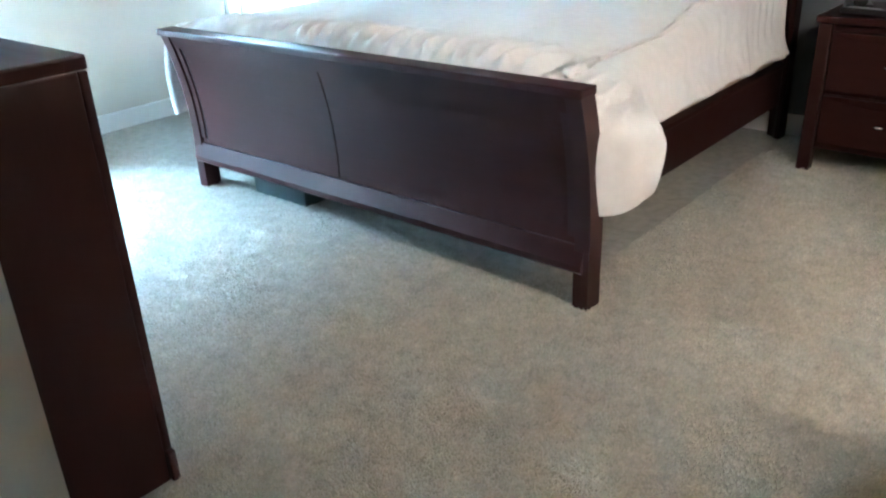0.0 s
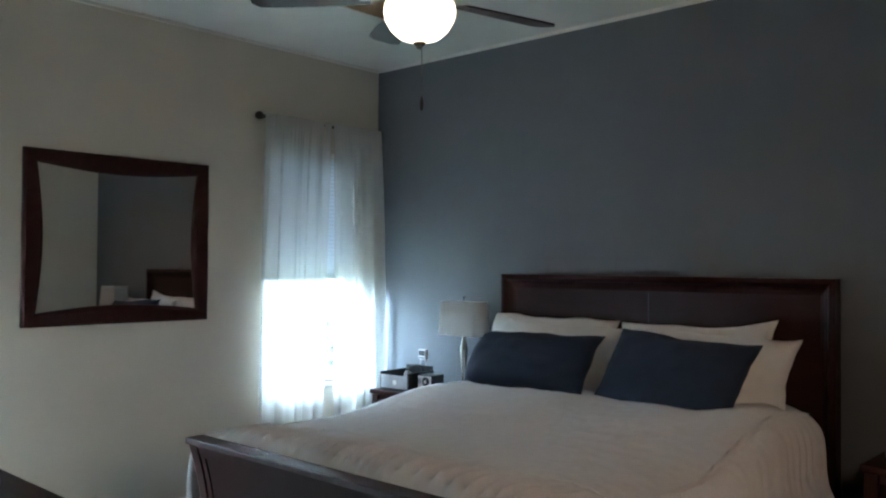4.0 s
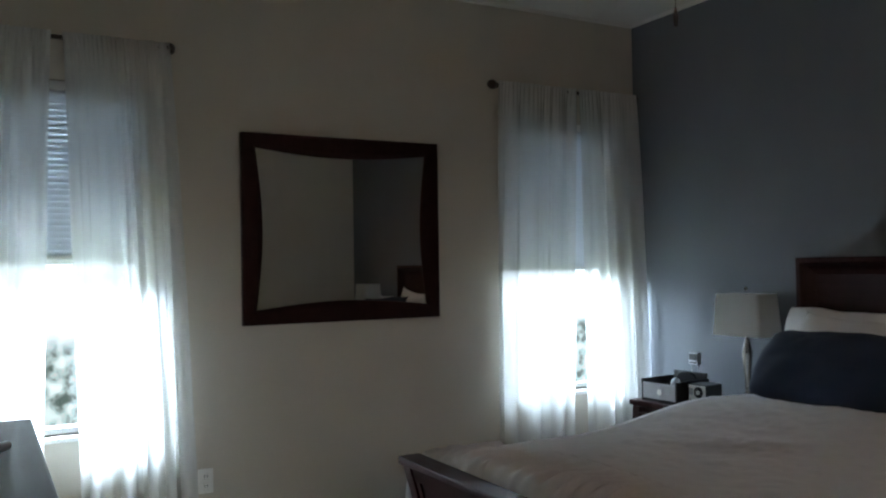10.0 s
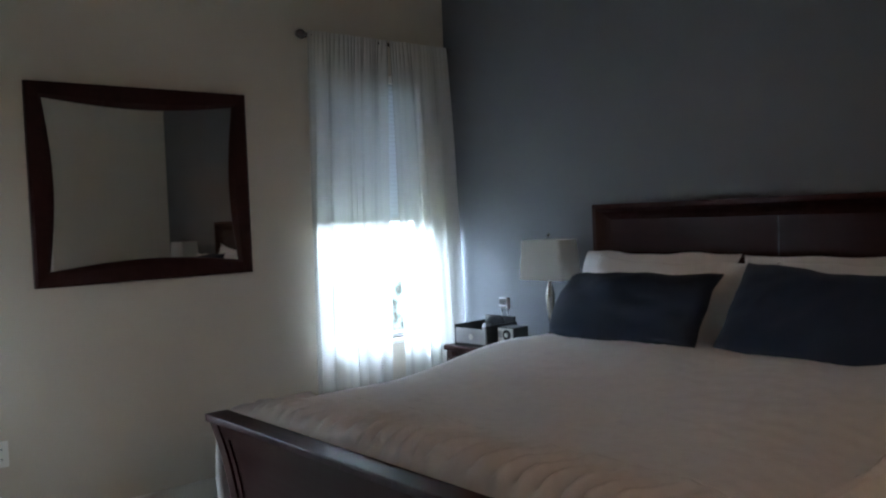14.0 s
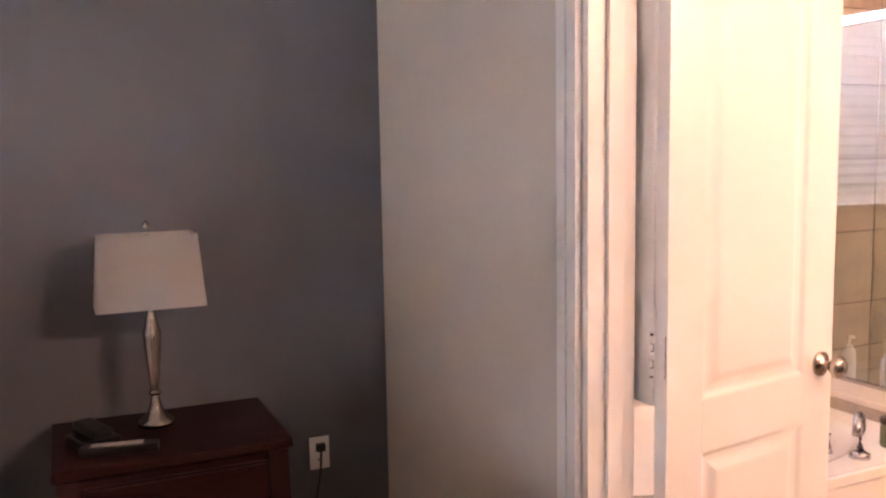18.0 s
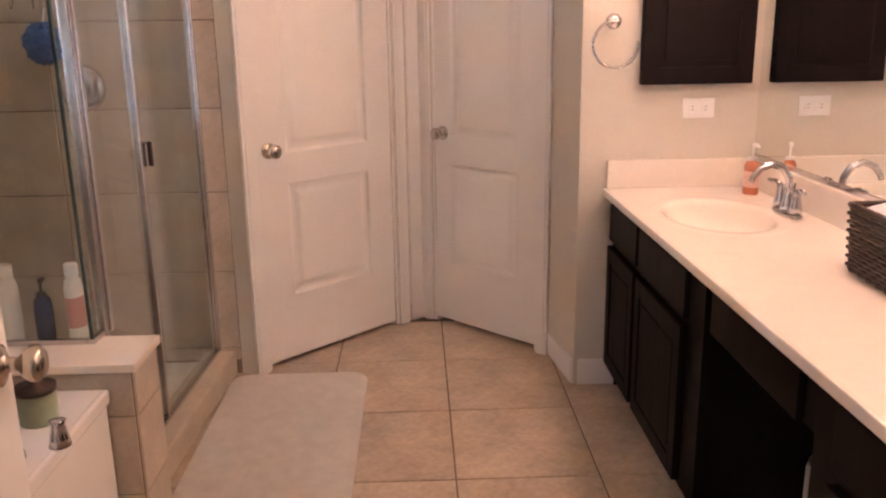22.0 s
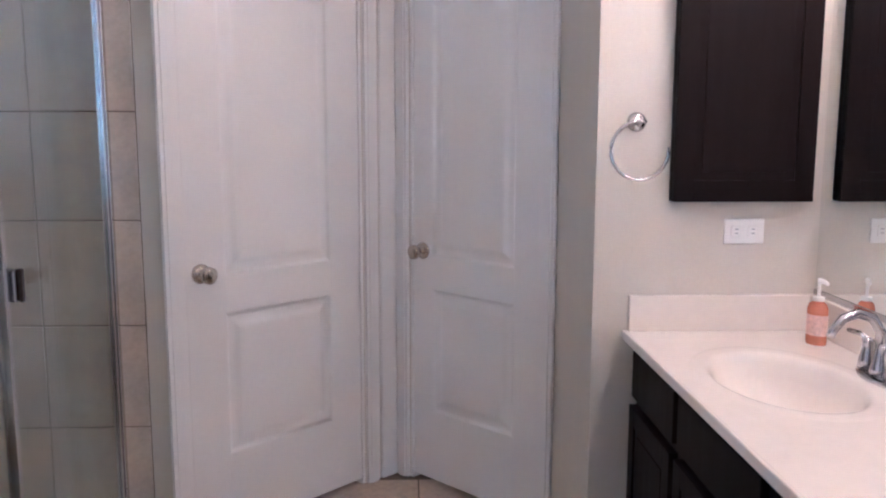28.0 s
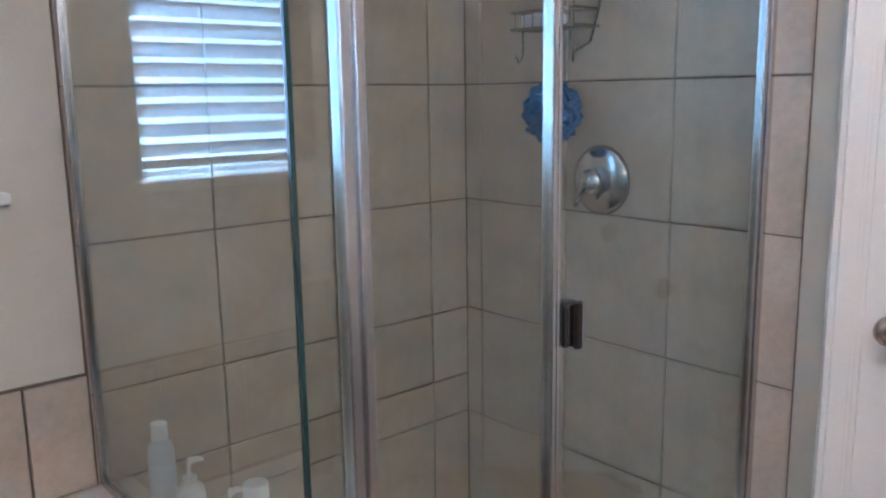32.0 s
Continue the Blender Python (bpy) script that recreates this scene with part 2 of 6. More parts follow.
M = dict(
    beige=material("beige_wall_paint", (0.59, 0.54, 0.465), 0.75, vary=0.04, scale=3, grain=160, bump=0.25, depth=0.002),
    blue=material("slate_blue_wall_paint", (0.127, 0.137, 0.155), 0.7, vary=0.05, scale=3, grain=160, bump=0.25, depth=0.002),
    bathpaint=material("bath_wall_paint", (0.60, 0.56, 0.48), 0.7, vary=0.04, scale=3, grain=160, bump=0.25, depth=0.002),
    ceiling=material("ceiling_paint", (0.80, 0.78, 0.74), 0.85, vary=0.04, scale=4, grain=120, bump=0.4, depth=0.003),
    tan=material("tray_tan_paint", (0.50, 0.39, 0.305), 0.8, vary=0.05, scale=4, grain=140, bump=0.25),
    white=material("white_gloss_paint", (0.78, 0.77, 0.74), 0.28, vary=0.02, scale=5, grain=60, bump=0.03),
    carpet=material("beige_carpet_pile", (0.35, 0.323, 0.278), 0.95, vary=0.3, scale=26, grain=420, bump=1.0, depth=0.012, sheen=0.25),
    carpetpile=material("beige_carpet_tufts", (0.40, 0.37, 0.318), 0.95, vary=0.24, scale=15, grain=60, bump=0, per_island=0.15, sheen=0.2),
    wood=material("dark_cherry_wood", (0.029, 0.0095, 0.0090), 0.40, vary=0.16, scale=3, grain=40, bump=0.05, wear=0.08, stretch=(1, 9, 9), coat=0.0, spec=0.10),
    woodv=material("dark_cherry_wood_upright", (0.029, 0.0095, 0.0090), 0.40, vary=0.16, scale=3, grain=40, bump=0.05, wear=0.08, stretch=(9, 9, 1), coat=0.02, spec=0.2),
    espresso=material("espresso_cabinet_wood", (0.0085, 0.0055, 0.0055), 0.5, vary=0.25, scale=4, grain=50, bump=0.06, wear=0.08, stretch=(9, 9, 1), spec=0.06),
    duvet=material("white_quilted_cotton", (0.74, 0.72, 0.74), 0.9, vary=0.05, scale=30, grain=300, bump=0.5, depth=0.003, sheen=0.3),
    pillow=material("white_pillow_cotton", (0.82, 0.80, 0.80), 0.9, vary=0.04, scale=20, grain=300, bump=0.35, depth=0.002, sheen=0.3),
    navy=material("navy_pillow_cotton", (0.0065, 0.0145, 0.037), 0.85, vary=0.15, scale=20, grain=350, bump=0.4, depth=0.002, sheen=0.03),
    mattress=material("tan_box_spring_cloth", (0.48, 0.39, 0.30), 0.9, vary=0.08, scale=20, grain=300, bump=0.4),
    shade=sheer("cream_lampshade_linen", (0.86, 0.85, 0.83), 0.0, 0.35),
    curtain=sheer("white_sheer_curtain", (0.84, 0.84, 0.82), 0.27, 0.45),
    slat=sheer("white_wide_slat_blind", (0.78, 0.80, 0.82), 0.0, 0.40),
    blind=sheer("white_vinyl_blind", (0.70, 0.73, 0.76), 0.0, 0.04),
    pewter=material("dark_silver_plastic", (0.085, 0.088, 0.095), 0.30, 0.5, 0.06, grain=200, bump=0.04),
    chrome=material("polished_chrome", (0.54, 0.53, 0.55), 0.16, 1.0, 0.03, bump=0),
    satin=material("satin_aluminium", (0.60, 0.58, 0.58), 0.24, 0.95, 0.04, bump=0),
    brushed=material("brushed_silver_metal", (0.33, 0.315, 0.29), 0.24, 1.0, 0.1, 30, 200, 0.1, 0.001),
    nickel=material("brushed_nickel", (0.50, 0.44, 0.38), 0.26, 1.0, 0.08, bump=0),
    bronze=material("dark_bronze_metal", (0.06, 0.045, 0.04), 0.4, 0.8, 0.15, bump=0),
    black=material("black_plastic", (0.012, 0.012, 0.014), 0.3, vary=0.1, grain=200, bump=0.05),
    grey=material("silver_grey_plastic", (0.36, 0.37, 0.39), 0.35, vary=0.06, grain=200, bump=0.04),
    screen=material("black_tv_screen", (0.006, 0.006, 0.008), 0.04, vary=0.0, bump=0, spec=0.6),
    plate=material("white_wall_plate_plastic", (0.82, 0.81, 0.78), 0.35, vary=0.02, bump=0),
    mirror=mirror_glass("silvered_mirror"),
    pane=glass("clear_window_glass"),
    shower=glass("clear_shower_glass", (0.93, 0.965, 0.96)),
    edge=material("dark_glass_edge", (0.03, 0.06, 0.06), 0.15, vary=0.1, bump=0),
    marble=material("cream_cultured_marble", (0.80, 0.74, 0.66), 0.24, vary=0.04, scale=4, grain=30, bump=0.02, coat=0.1),
    tub=material("white_acrylic_tub", (0.84, 0.82, 0.78), 0.15, vary=0.02, bump=0),
    tile=material("beige_wall_tile", (0.47, 0.40, 0.32), 0.28, vary=0.17, scale=7, grain=60, bump=0.06, per_object=0.05),
    grout=material("brown_grout", (0.17, 0.13, 0.10), 0.9, vary=0.15, scale=20, grain=200, bump=0.4),
    floortile=material("sand_floor_tile", (0.46, 0.37, 0.28), 0.35, vary=0.33, scale=5, grain=45, bump=0.08, wear=0.08, per_object=0.06),
    mat=material("cream_bath_mat_pile", (0.76, 0.71, 0.65), 0.95, vary=0.12, scale=20, grain=380, bump=1.0, depth=0.01, sheen=0.4),
    wicker=material("dark_brown_wicker", (0.035, 0.020, 0.014), 0.5, vary=0.4, scale=40, grain=160, bump=0.3, depth=0.002),
    leather=material("brown_leather_box", (0.10, 0.040, 0.024), 0.4, vary=0.25, scale=15, grain=180, bump=0.3, depth=0.001),
    towel=material("white_towel_terry", (0.80, 0.77, 0.72), 0.95, vary=0.06, scale=40, grain=400, bump=0.9, depth=0.004, sheen=0.3),
    pewter_panel=material("pale_pewter_panel", (0.42, 0.42, 0.45), 0.45, vary=0.15, scale=20, grain=200, bump=0.05),
    soap_label=material("peach_soap_label", (0.70, 0.46, 0.38), 0.35, vary=0.2, scale=60, grain=120, bump=0),
    red_label=material("red_bottle_label", (0.55, 0.26, 0.22), 0.4, vary=0.15, bump=0),
    orange=material("orange_soap_liquid", (0.56, 0.20, 0.115), 0.15, vary=0.1, bump=0),
    label=material("pale_bottle_label", (0.62, 0.66, 0.72), 0.4, vary=0.1, bump=0),
    green=material("green_bottle_plastic", (0.30, 0.52, 0.14), 0.3, vary=0.08, bump=0),
    candle=material("green_candle_wax", (0.26, 0.30, 0.20), 0.35, vary=0.12, bump=0),
    loofah=material("blue_mesh_loofah", (0.03, 0.13, 0.36), 0.7, vary=0.35, scale=40, grain=200, bump=0.6, depth=0.004),
    sapphire=material("dark_blue_bottle", (0.02, 0.035, 0.10), 0.2, vary=0.1, bump=0),
    cardboard=material("dark_green_storage_box", (0.035, 0.05, 0.05), 0.6, vary=0.12, grain=90),
    fanglass=glowing("frosted_lit_fan_glass", (1.0, 0.80, 0.58), 3.0),
    fanamber=glowing("amber_lit_fan_glass", (1.0, 0.60, 0.32), 1.5),
    bulb=glowing("frosted_vanity_bulb", (1.0, 0.74, 0.5), 9.0),
    lawn=material("dry_lawn", (0.13, 0.15, 0.06), 0.95, vary=0.3, scale=2, grain=60, bump=0.5, depth=0.02),
    # emissive backdrops: lit and shaded leaves are painted colours, not lit by the sun
    garden_w=outdoors("glowing_garden_west", 4.2, leafy=(0.46, 0.60, 0.62)),
    garden_n=outdoors("glowing_garden_north", 8.5, (0.34, 0.42, 0.47), (0.30, 0.38, 0.40), (0.55, 0.68, 0.72)),
)


# ---- helpers for meshes ----
def finish(name, bm, mat, parent=None, label="", smooth=False):
    me = bpy.data.meshes.new(name)
    bmesh.ops.recalc_face_normals(bm, faces=bm.faces)
    bm.to_mesh(me)
    bm.free()
    for m in mat if isinstance(mat, (list, tuple)) else (mat,):
        me.materials.append(m)
    if smooth:
        for p in me.polygons:
            p.use_smooth = True
    ob = new(name, me)
    if parent:
        ob.parent = parent
    if label:
        ob["label"] = label
    return ob


part = finish


def thing(name, place, label, category, group="", turn=0.0, kind=""):
    ob = new(name)
    ob.empty_display_size = 0.1
    ob.matrix_world = Matrix.Translation(place) @ pose(0, 0, 0, 0, 0, turn)
    return tagged(ob, label, category, group, kind)


def structure(ob, label, category="structure"):
    return tagged(ob, label, category, "", "structure")


def box(x0, x1, y0, y1, z0, z1, bevel=0.0, bm=None, seg=2):
    own = bm is None
    b = bmesh.new()
    bmesh.ops.create_cube(b, size=1)
    for v in b.verts:
        v.co = Vector(((x0 + x1) / 2 + v.co.x * (x1 - x0), (y0 + y1) / 2 + v.co.y * (y1 - y0), (z0 + z1) / 2 + v.co.z * (z1 - z0)))
    if bevel:
        bmesh.ops.bevel(b, geom=list(b.edges), offset=bevel, segments=seg, affect="EDGES", profile=0.6)
    if own:
        return b
    join(bm, b)
    return bm


def join(bm, other, m=None):
    if m is not None:
        bmesh.ops.transform(other, matrix=m, verts=other.verts)
    me = bpy.data.meshes.new("tmp")
    other.to_mesh(me)
    other.free()
    bm.from_mesh(me)
    bpy.data.meshes.remove(me)
    return bm


def lathe(profile, n=24, bm=None, centre=(0, 0, 0), axis="z"):
    """A turned shape from (radius, height) pairs."""
    b = bmesh.new()
    rings = []
    for r, h in profile:
        if r < 1e-5:
            rings.append([b.verts.new((0, 0, h))])
        else:
            rings.append([b.verts.new((r * math.cos(2 * math.pi * k / n), r * math.sin(2 * math.pi * k / n), h)) for k in range(n)])
    for p, q in zip(rings, rings[1:]):
        for k in range(n):
            a, c = p[k % len(p)], p[(k + 1) % len(p)]
            d, e = q[(k + 1) % len(q)], q[k % len(q)]
            face = [v for i, v in enumerate((a, c, d, e)) if v not in (a, c, d, e)[:i]]
            if len(face) > 2:
                b.faces.new(face)
    turn = {"z": Matrix(), "x": pose(0, 0, 0, 0, 90, 0), "y": pose(0, 0, 0, -90, 0, 0)}[axis]
    bmesh.ops.transform(b, matrix=Matrix.Translation(centre) @ turn, verts=b.verts)
    if bm is None:
        return b
    return join(bm, b)


def tube(points, r, n=10, bm=None, closed=False, ends=True):
    """A round bar along a line of points."""
    b = bmesh.new()
    pts = [Vector(p) for p in points]
    rings = []
    for i, p in enumerate(pts):
        a = pts[i - 1] if i or closed else p
        c = pts[(i + 1) % len(pts)] if i < len(pts) - 1 or closed else p
        d = (c - a).normalized()
        side = d.cross(Vector((0, 0, 1)))
        if side.length < 1e-3:
            side = d.cross(Vector((0, 1, 0)))
        side.normalize()
        up = side.cross(d)
        rr = r[i] if isinstance(r, (list, tuple)) else r
        rings.append([b.verts.new(p + side * rr * math.cos(2 * math.pi * k / n) + up * rr * math.sin(2 * math.pi * k / n)) for k in range(n)])
    pairs = list(zip(rings, rings[1:])) + ([(rings[-1], rings[0])] if closed else [])
    for p, q in pairs:
        for k in range(n):
            b.faces.new((p[k], p[(k + 1) % n], q[(k + 1) % n], q[k]))
    if ends and not closed:
        b.faces.new(rings[0][::-1])
        b.faces.new(rings[-1])
    if bm is None:
        return b
    return join(bm, b)


def sheet(fn, nu, nv, thick=0.0):
    """A surface of fn(u, v) with u and v from 0 to 1, given a thickness along its normals."""
    b = bmesh.new()
    vs = [[b.verts.new(fn(i / nu, j / nv)) for j in range(nv + 1)] for i in range(nu + 1)]
    for i in range(nu):
        for j in range(nv):
            b.faces.new((vs[i][j], vs[i + 1][j], vs[i + 1][j + 1], vs[i][j + 1]))
    bmesh.ops.recalc_face_normals(b, faces=b.faces)
    if thick:
        bmesh.ops.solidify(b, geom=list(b.faces), thickness=thick)
    return b


def prism(outline, z0, z1, bevel=0.0):
    b = bmesh.new()
    f = b.faces.new([b.verts.new((x, y, z0)) for x, y in outline])
    top = bmesh.ops.extrude_face_region(b, geom=[f])["geom"]
    for v in top:
        if isinstance(v, bmesh.types.BMVert):
            v.co.z = z1
    if bevel:
        bmesh.ops.bevel(b, geom=list(b.edges), offset=bevel, segments=2, affect="EDGES")
    return b


def fbm(x, y, z=0.0, s=1.0):
    return noise.noise(Vector((x * s, y * s, z * s))) + 0.5 * noise.noise(Vector((x * s * 2.1, y * s * 2.1, z * s * 2.1 + 7)))


# ---- the large structure ----
H, HB = 2.86, 2.74
XE, XF = 4.437, 4.56


def wall(name, axis, at0, at1, a0, a1, z0, z1, openings, mat, label):
    """A straight wall between two planes, with rectangular openings (from, to, bottom, top) through it."""
    b = bmesh.new()
    cuts = sorted(openings)
    runs, edge = [], a0
    for o0, o1, oz0, oz1 in cuts:
        runs.append((edge, o0, z0, z1))
        if oz0 > z0:
            runs.append((o0, o1, z0, oz0))
        if oz1 < z1:
            runs.append((o0, o1, oz1, z1))
        edge = o1
    runs.append((edge, a1, z0, z1))
    for r0, r1, q0, q1 in runs:
        if r1 - r0 > 1e-4:
            if axis == "y":
                box(at0, at1, r0, r1, q0, q1, bm=b)
            else:
                box(r0, r1, at0, at1, q0, q1, bm=b)
    return structure(finish(name, b, mat), label, "wall")


WIN_S, WIN_N = (-3.64, -2.86, 0.70, 2.22), (-0.98, -0.20, 0.66, 2.22)
WIN_B = (5.05, 5.995, 1.20, 2.30)
wall("wall_west", "y", -0.16, 0.0, -4.0, 0.16, 0, H, [WIN_S, WIN_N], M["beige"], "beige painted bedroom wall with two windows")
wall("wall_north", "x", 0.0, 0.16, 0.0, XE, 0, H, [], M["blue"], "slate blue accent wall behind the bed")
wall("wall_east", "y", XE, XF, -3.085, 0.16, 0, H, [(-3.085, -1.225, 0, 2.06)], M["beige"], "beige wall with a wide doorway to the bathroom")
wall("wall_south", "x", -4.0, -3.86, 0.0, 3.55, 0, H, [], M["beige"], "beige painted wall behind the television")
wall("wall_hall_west", "y", 3.43, 3.55, -5.4, -4.0, 0, H, [], M["beige"], "beige wall of the entry passage")
wall("wall_hall_south", "x", -5.52, -5.4, 3.43, 5.42, 0, H, [], M["beige"], "beige wall closing the entry passage")
wall("wall_hall_east", "y", 5.3, 5.42, -5.4, -3.2, 0, H, [], M["beige"], "beige side wall of the entry passage")
wall("wall_vanity", "x", -3.2, -3.085, XE, 7.2, 0, H, [], M["bathpaint"], "painted bathroom wall behind the vanity mirror")
wall("wall_bath_north", "x", -0.095, 0.16, XF, 7.4, 0, H, [WIN_B], M["bathpaint"], "painted bathroom wall with a window over the tub")
wall("wall_bath_end", "y", 7.029, 7.15, -3.085, -2.437, 0, H, [], M["bathpaint"], "painted wall at the end of the vanity")
wall("wall_shower", "y", 7.238, 7.40, -1.105, -0.095, 0, H, [], M["bathpaint"], "wall behind the shower tiles")


def slab_wall(name, p, q, z0, z1, thick, mat, label):
    """An upright slab from p to q in plan, thickened away from the room (to the left of p to q)."""
    d = (Vector(q) - Vector(p)).normalized()
    n = Vector((-d.y, d.x)) * thick
    return structure(finish(name, prism([p, q, (q[0] + n.x, q[1] + n.y), (p[0] + n.x, p[1] + n.y)], z0, z1), mat), label, "wall")


wall("wall_closet_east", "y", 8.5, 8.6, -3.2, -0.99, 0, H, [], M["bathpaint"], "plain wall closing the closets")
wall("wall_closet_north", "x", -0.99, -0.89, 7.40, 8.6, 0, H, [], M["bathpaint"], "plain wall closing the closets")
wall("wall_closet_south", "x", -3.2, -3.1, 7.2, 8.5, 0, H, [], M["bathpaint"], "plain wall closing the closets")

CORNER = (7.872, -1.855)
slab_wall("wall_sliver_north", (7.203, -1.172), (7.230, -1.105), 0, H, -0.1, M["bathpaint"], "narrow painted wall beside the shower")
slab_wall("wall_sliver_south", (7.345, -2.383), (7.029, -2.437), 0, H, 0.06, M["bathpaint"], "narrow painted wall beside the vanity")
D1A, D1B = (7.245, -1.215), (7.768, -1.738)
D2A, D2B = (7.826, -1.914), (7.386, -2.340)
slab_wall("wall_door_stub", (7.203, -1.172), D1A, 0, H, 0.12, M["bathpaint"], "painted wall beside the angled door")
slab_wall("wall_door_stub", D1B, CORNER, 0, H, 0.12, M["bathpaint"], "painted wall in the angled corner")
slab_wall("wall_door_header", D1A, D1B, 2.06, H, 0.12, M["bathpaint"], "painted wall above the angled door")
slab_wall("wall_door_stub", CORNER, D2A, 0, H, 0.12, M["bathpaint"], "painted wall in the angled corner")
slab_wall("wall_door_stub", D2B, (7.345, -2.383), 0, H, 0.12, M["bathpaint"], "painted wall beside the angled door")
slab_wall("wall_door_header", D2A, D2B, 2.06, H, 0.12, M["bathpaint"], "painted wall above the angled door")

# floors and ceilings
structure(finish("floor_carpet", box(-0.16, 4.50, -5.52, 0.16, -0.06, 0.0), M["carpet"]), "beige cut pile carpet with soft footprints", "carpet")
structure(finish("floor_hall", box(4.50, 5.42, -5.52, -3.2, -0.06, 0.0), M["carpet"]), "beige carpet of the entry passage", "carpet")
bath_floor = structure(finish("floor_bath", box(4.50, 8.6, -3.2, 0.16, -0.06, -0.004), M["grout"]), "sand coloured ceramic floor tiles with brown grout", "floor")
b = bmesh.new()
TX0, TX1, TY0, TY1, TRAY = 0.95, 3.50, -3.25, -0.84, 3.13
for r in ((-0.16, TX0, -4.0, 0.16), (TX1, XF, -4.0, 0.16), (TX0, TX1, -4.0, TY0), (TX0, TX1, TY1, 0.16)):
    box(*r, H, 3.3, bm=b)
box(TX0, TX1, TY0, TY1, TRAY, 3.3, bm=b)
box(3.43, 5.42, -5.52, -4.0, H, 3.0, bm=b)
box(XF, 5.42, -4.0, -3.2, H, 3.0, bm=b)
structure(finish("ceiling_bedroom", b, M["ceiling"]), "white textured ceiling with a raised tray", "ceiling")
b = bmesh.new()
for r in ((TX0, TX0 + 0.012, TY0, TY1), (TX1 - 0.012, TX1, TY0, TY1), (TX0 + 0.012, TX1 - 0.012, TY0, TY0 + 0.012), (TX0 + 0.012, TX1 - 0.012, TY1 - 0.012, TY1)):
    box(*r, H, TRAY - 0.001, bm=b)
structure(finish("trim_tray_sides", b, M["tan"]), "tan painted sides of the ceiling tray", "trim")
structure(finish("ceiling_bath", box(XF, 8.5, -3.085, -0.095, HB, 2.85), M["ceiling"]), "white bathroom ceiling", "ceiling")


def board(name, p, q, h, t, z, mat, label):
    """A skirting board or cornice along a wall, thickened into the room (to the right of p to q)."""
    d = (Vector(q) - Vector(p)).normalized()
    n = Vector((d.y, -d.x)) * t
    bm = prism([p, q, (q[0] + n.x, q[1] + n.y), (p[0] + n.x, p[1] + n.y)], z, z + h, 0.004)
    return structure(finish(name, bm, mat), label, "trim")


for p, q in (((0, -3.86), (0, 0)), ((0.014, 0), (XE - 0.014, 0)), ((XE, 0), (XE, -1.13)), ((3.55, -3.86), (0.014, -3.86)),
             ((7.36, -2.392), (7.029, -2.437)), ((7.203, -1.172), (7.215, -1.186)), ((7.856, -1.839), (CORNER[0] - 0.002, CORNER[1] - 0.0))):
    board("baseboard", p, q, 0.105, 0.013, 0.0, M["white"], "white painted baseboard")
board("baseboard", (7.029, -2.45), (7.029, -2.60), 0.105, 0.013, 0.0, M["white"], "white painted baseboard")
for p, q in (((0, -3.86), (0, 0)), ((0.02, 0), (XE - 0.02, 0))):
    board("trim_cornice", p, q, 0.02, 0.018, H - 0.021, M["ceiling"], "narrow ceiling bead")

# outdoors
structure(finish("ground", box(-60, 60, -60, 60, -0.30, -0.12), M["lawn"]), "dry sunlit lawn around the house", "ground")
# self-glowing panels standing in for the daylit garden, also lighting the rooms
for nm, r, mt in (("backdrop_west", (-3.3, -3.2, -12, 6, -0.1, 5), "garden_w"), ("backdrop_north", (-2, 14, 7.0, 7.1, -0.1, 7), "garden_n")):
    structure(finish(nm, box(*r), M[mt]), "glowing backdrop painted as a hazy garden with hedge and sky", "backdrop")


# ---- windows, blinds, curtains ----
def window(name, y0, y1, z0, z1, label):
    """A sash window in the west wall."""
    w = structure(thing(name, (-0.09, (y0 + y1) / 2, z0), label, "window"), label, "window")
    hw, hh = (y1 - y0) / 2, z1 - z0
    f = bmesh.new()
    for r in ((-hw, -hw + 0.045, 0, hh), (hw - 0.045, hw, 0, hh), (-hw + 0.045, hw - 0.045, 0, 0.028), (-hw + 0.045, hw - 0.045, hh - 0.05, hh), (-hw + 0.045, hw - 0.045, hh * 0.48, hh * 0.48 + 0.04)):
        box(-0.03, 0.03, *r, 0.004, bm=f)
    part("window_frame", f, M["white"], w)
    for a, c in ((0.028, hh * 0.48), (hh * 0.48 + 0.04, hh - 0.05)):
        p = part("pane", box(-0.003, 0.003, -hw + 0.045, hw - 0.045, a, c), M["pane"], w)
        p.visible_shadow = False
    part("window_sill", box(0.032, 0.125, -hw - 0.03, hw + 0.03, -0.022, 0.0, 0.005), M["white"], w)
    return w


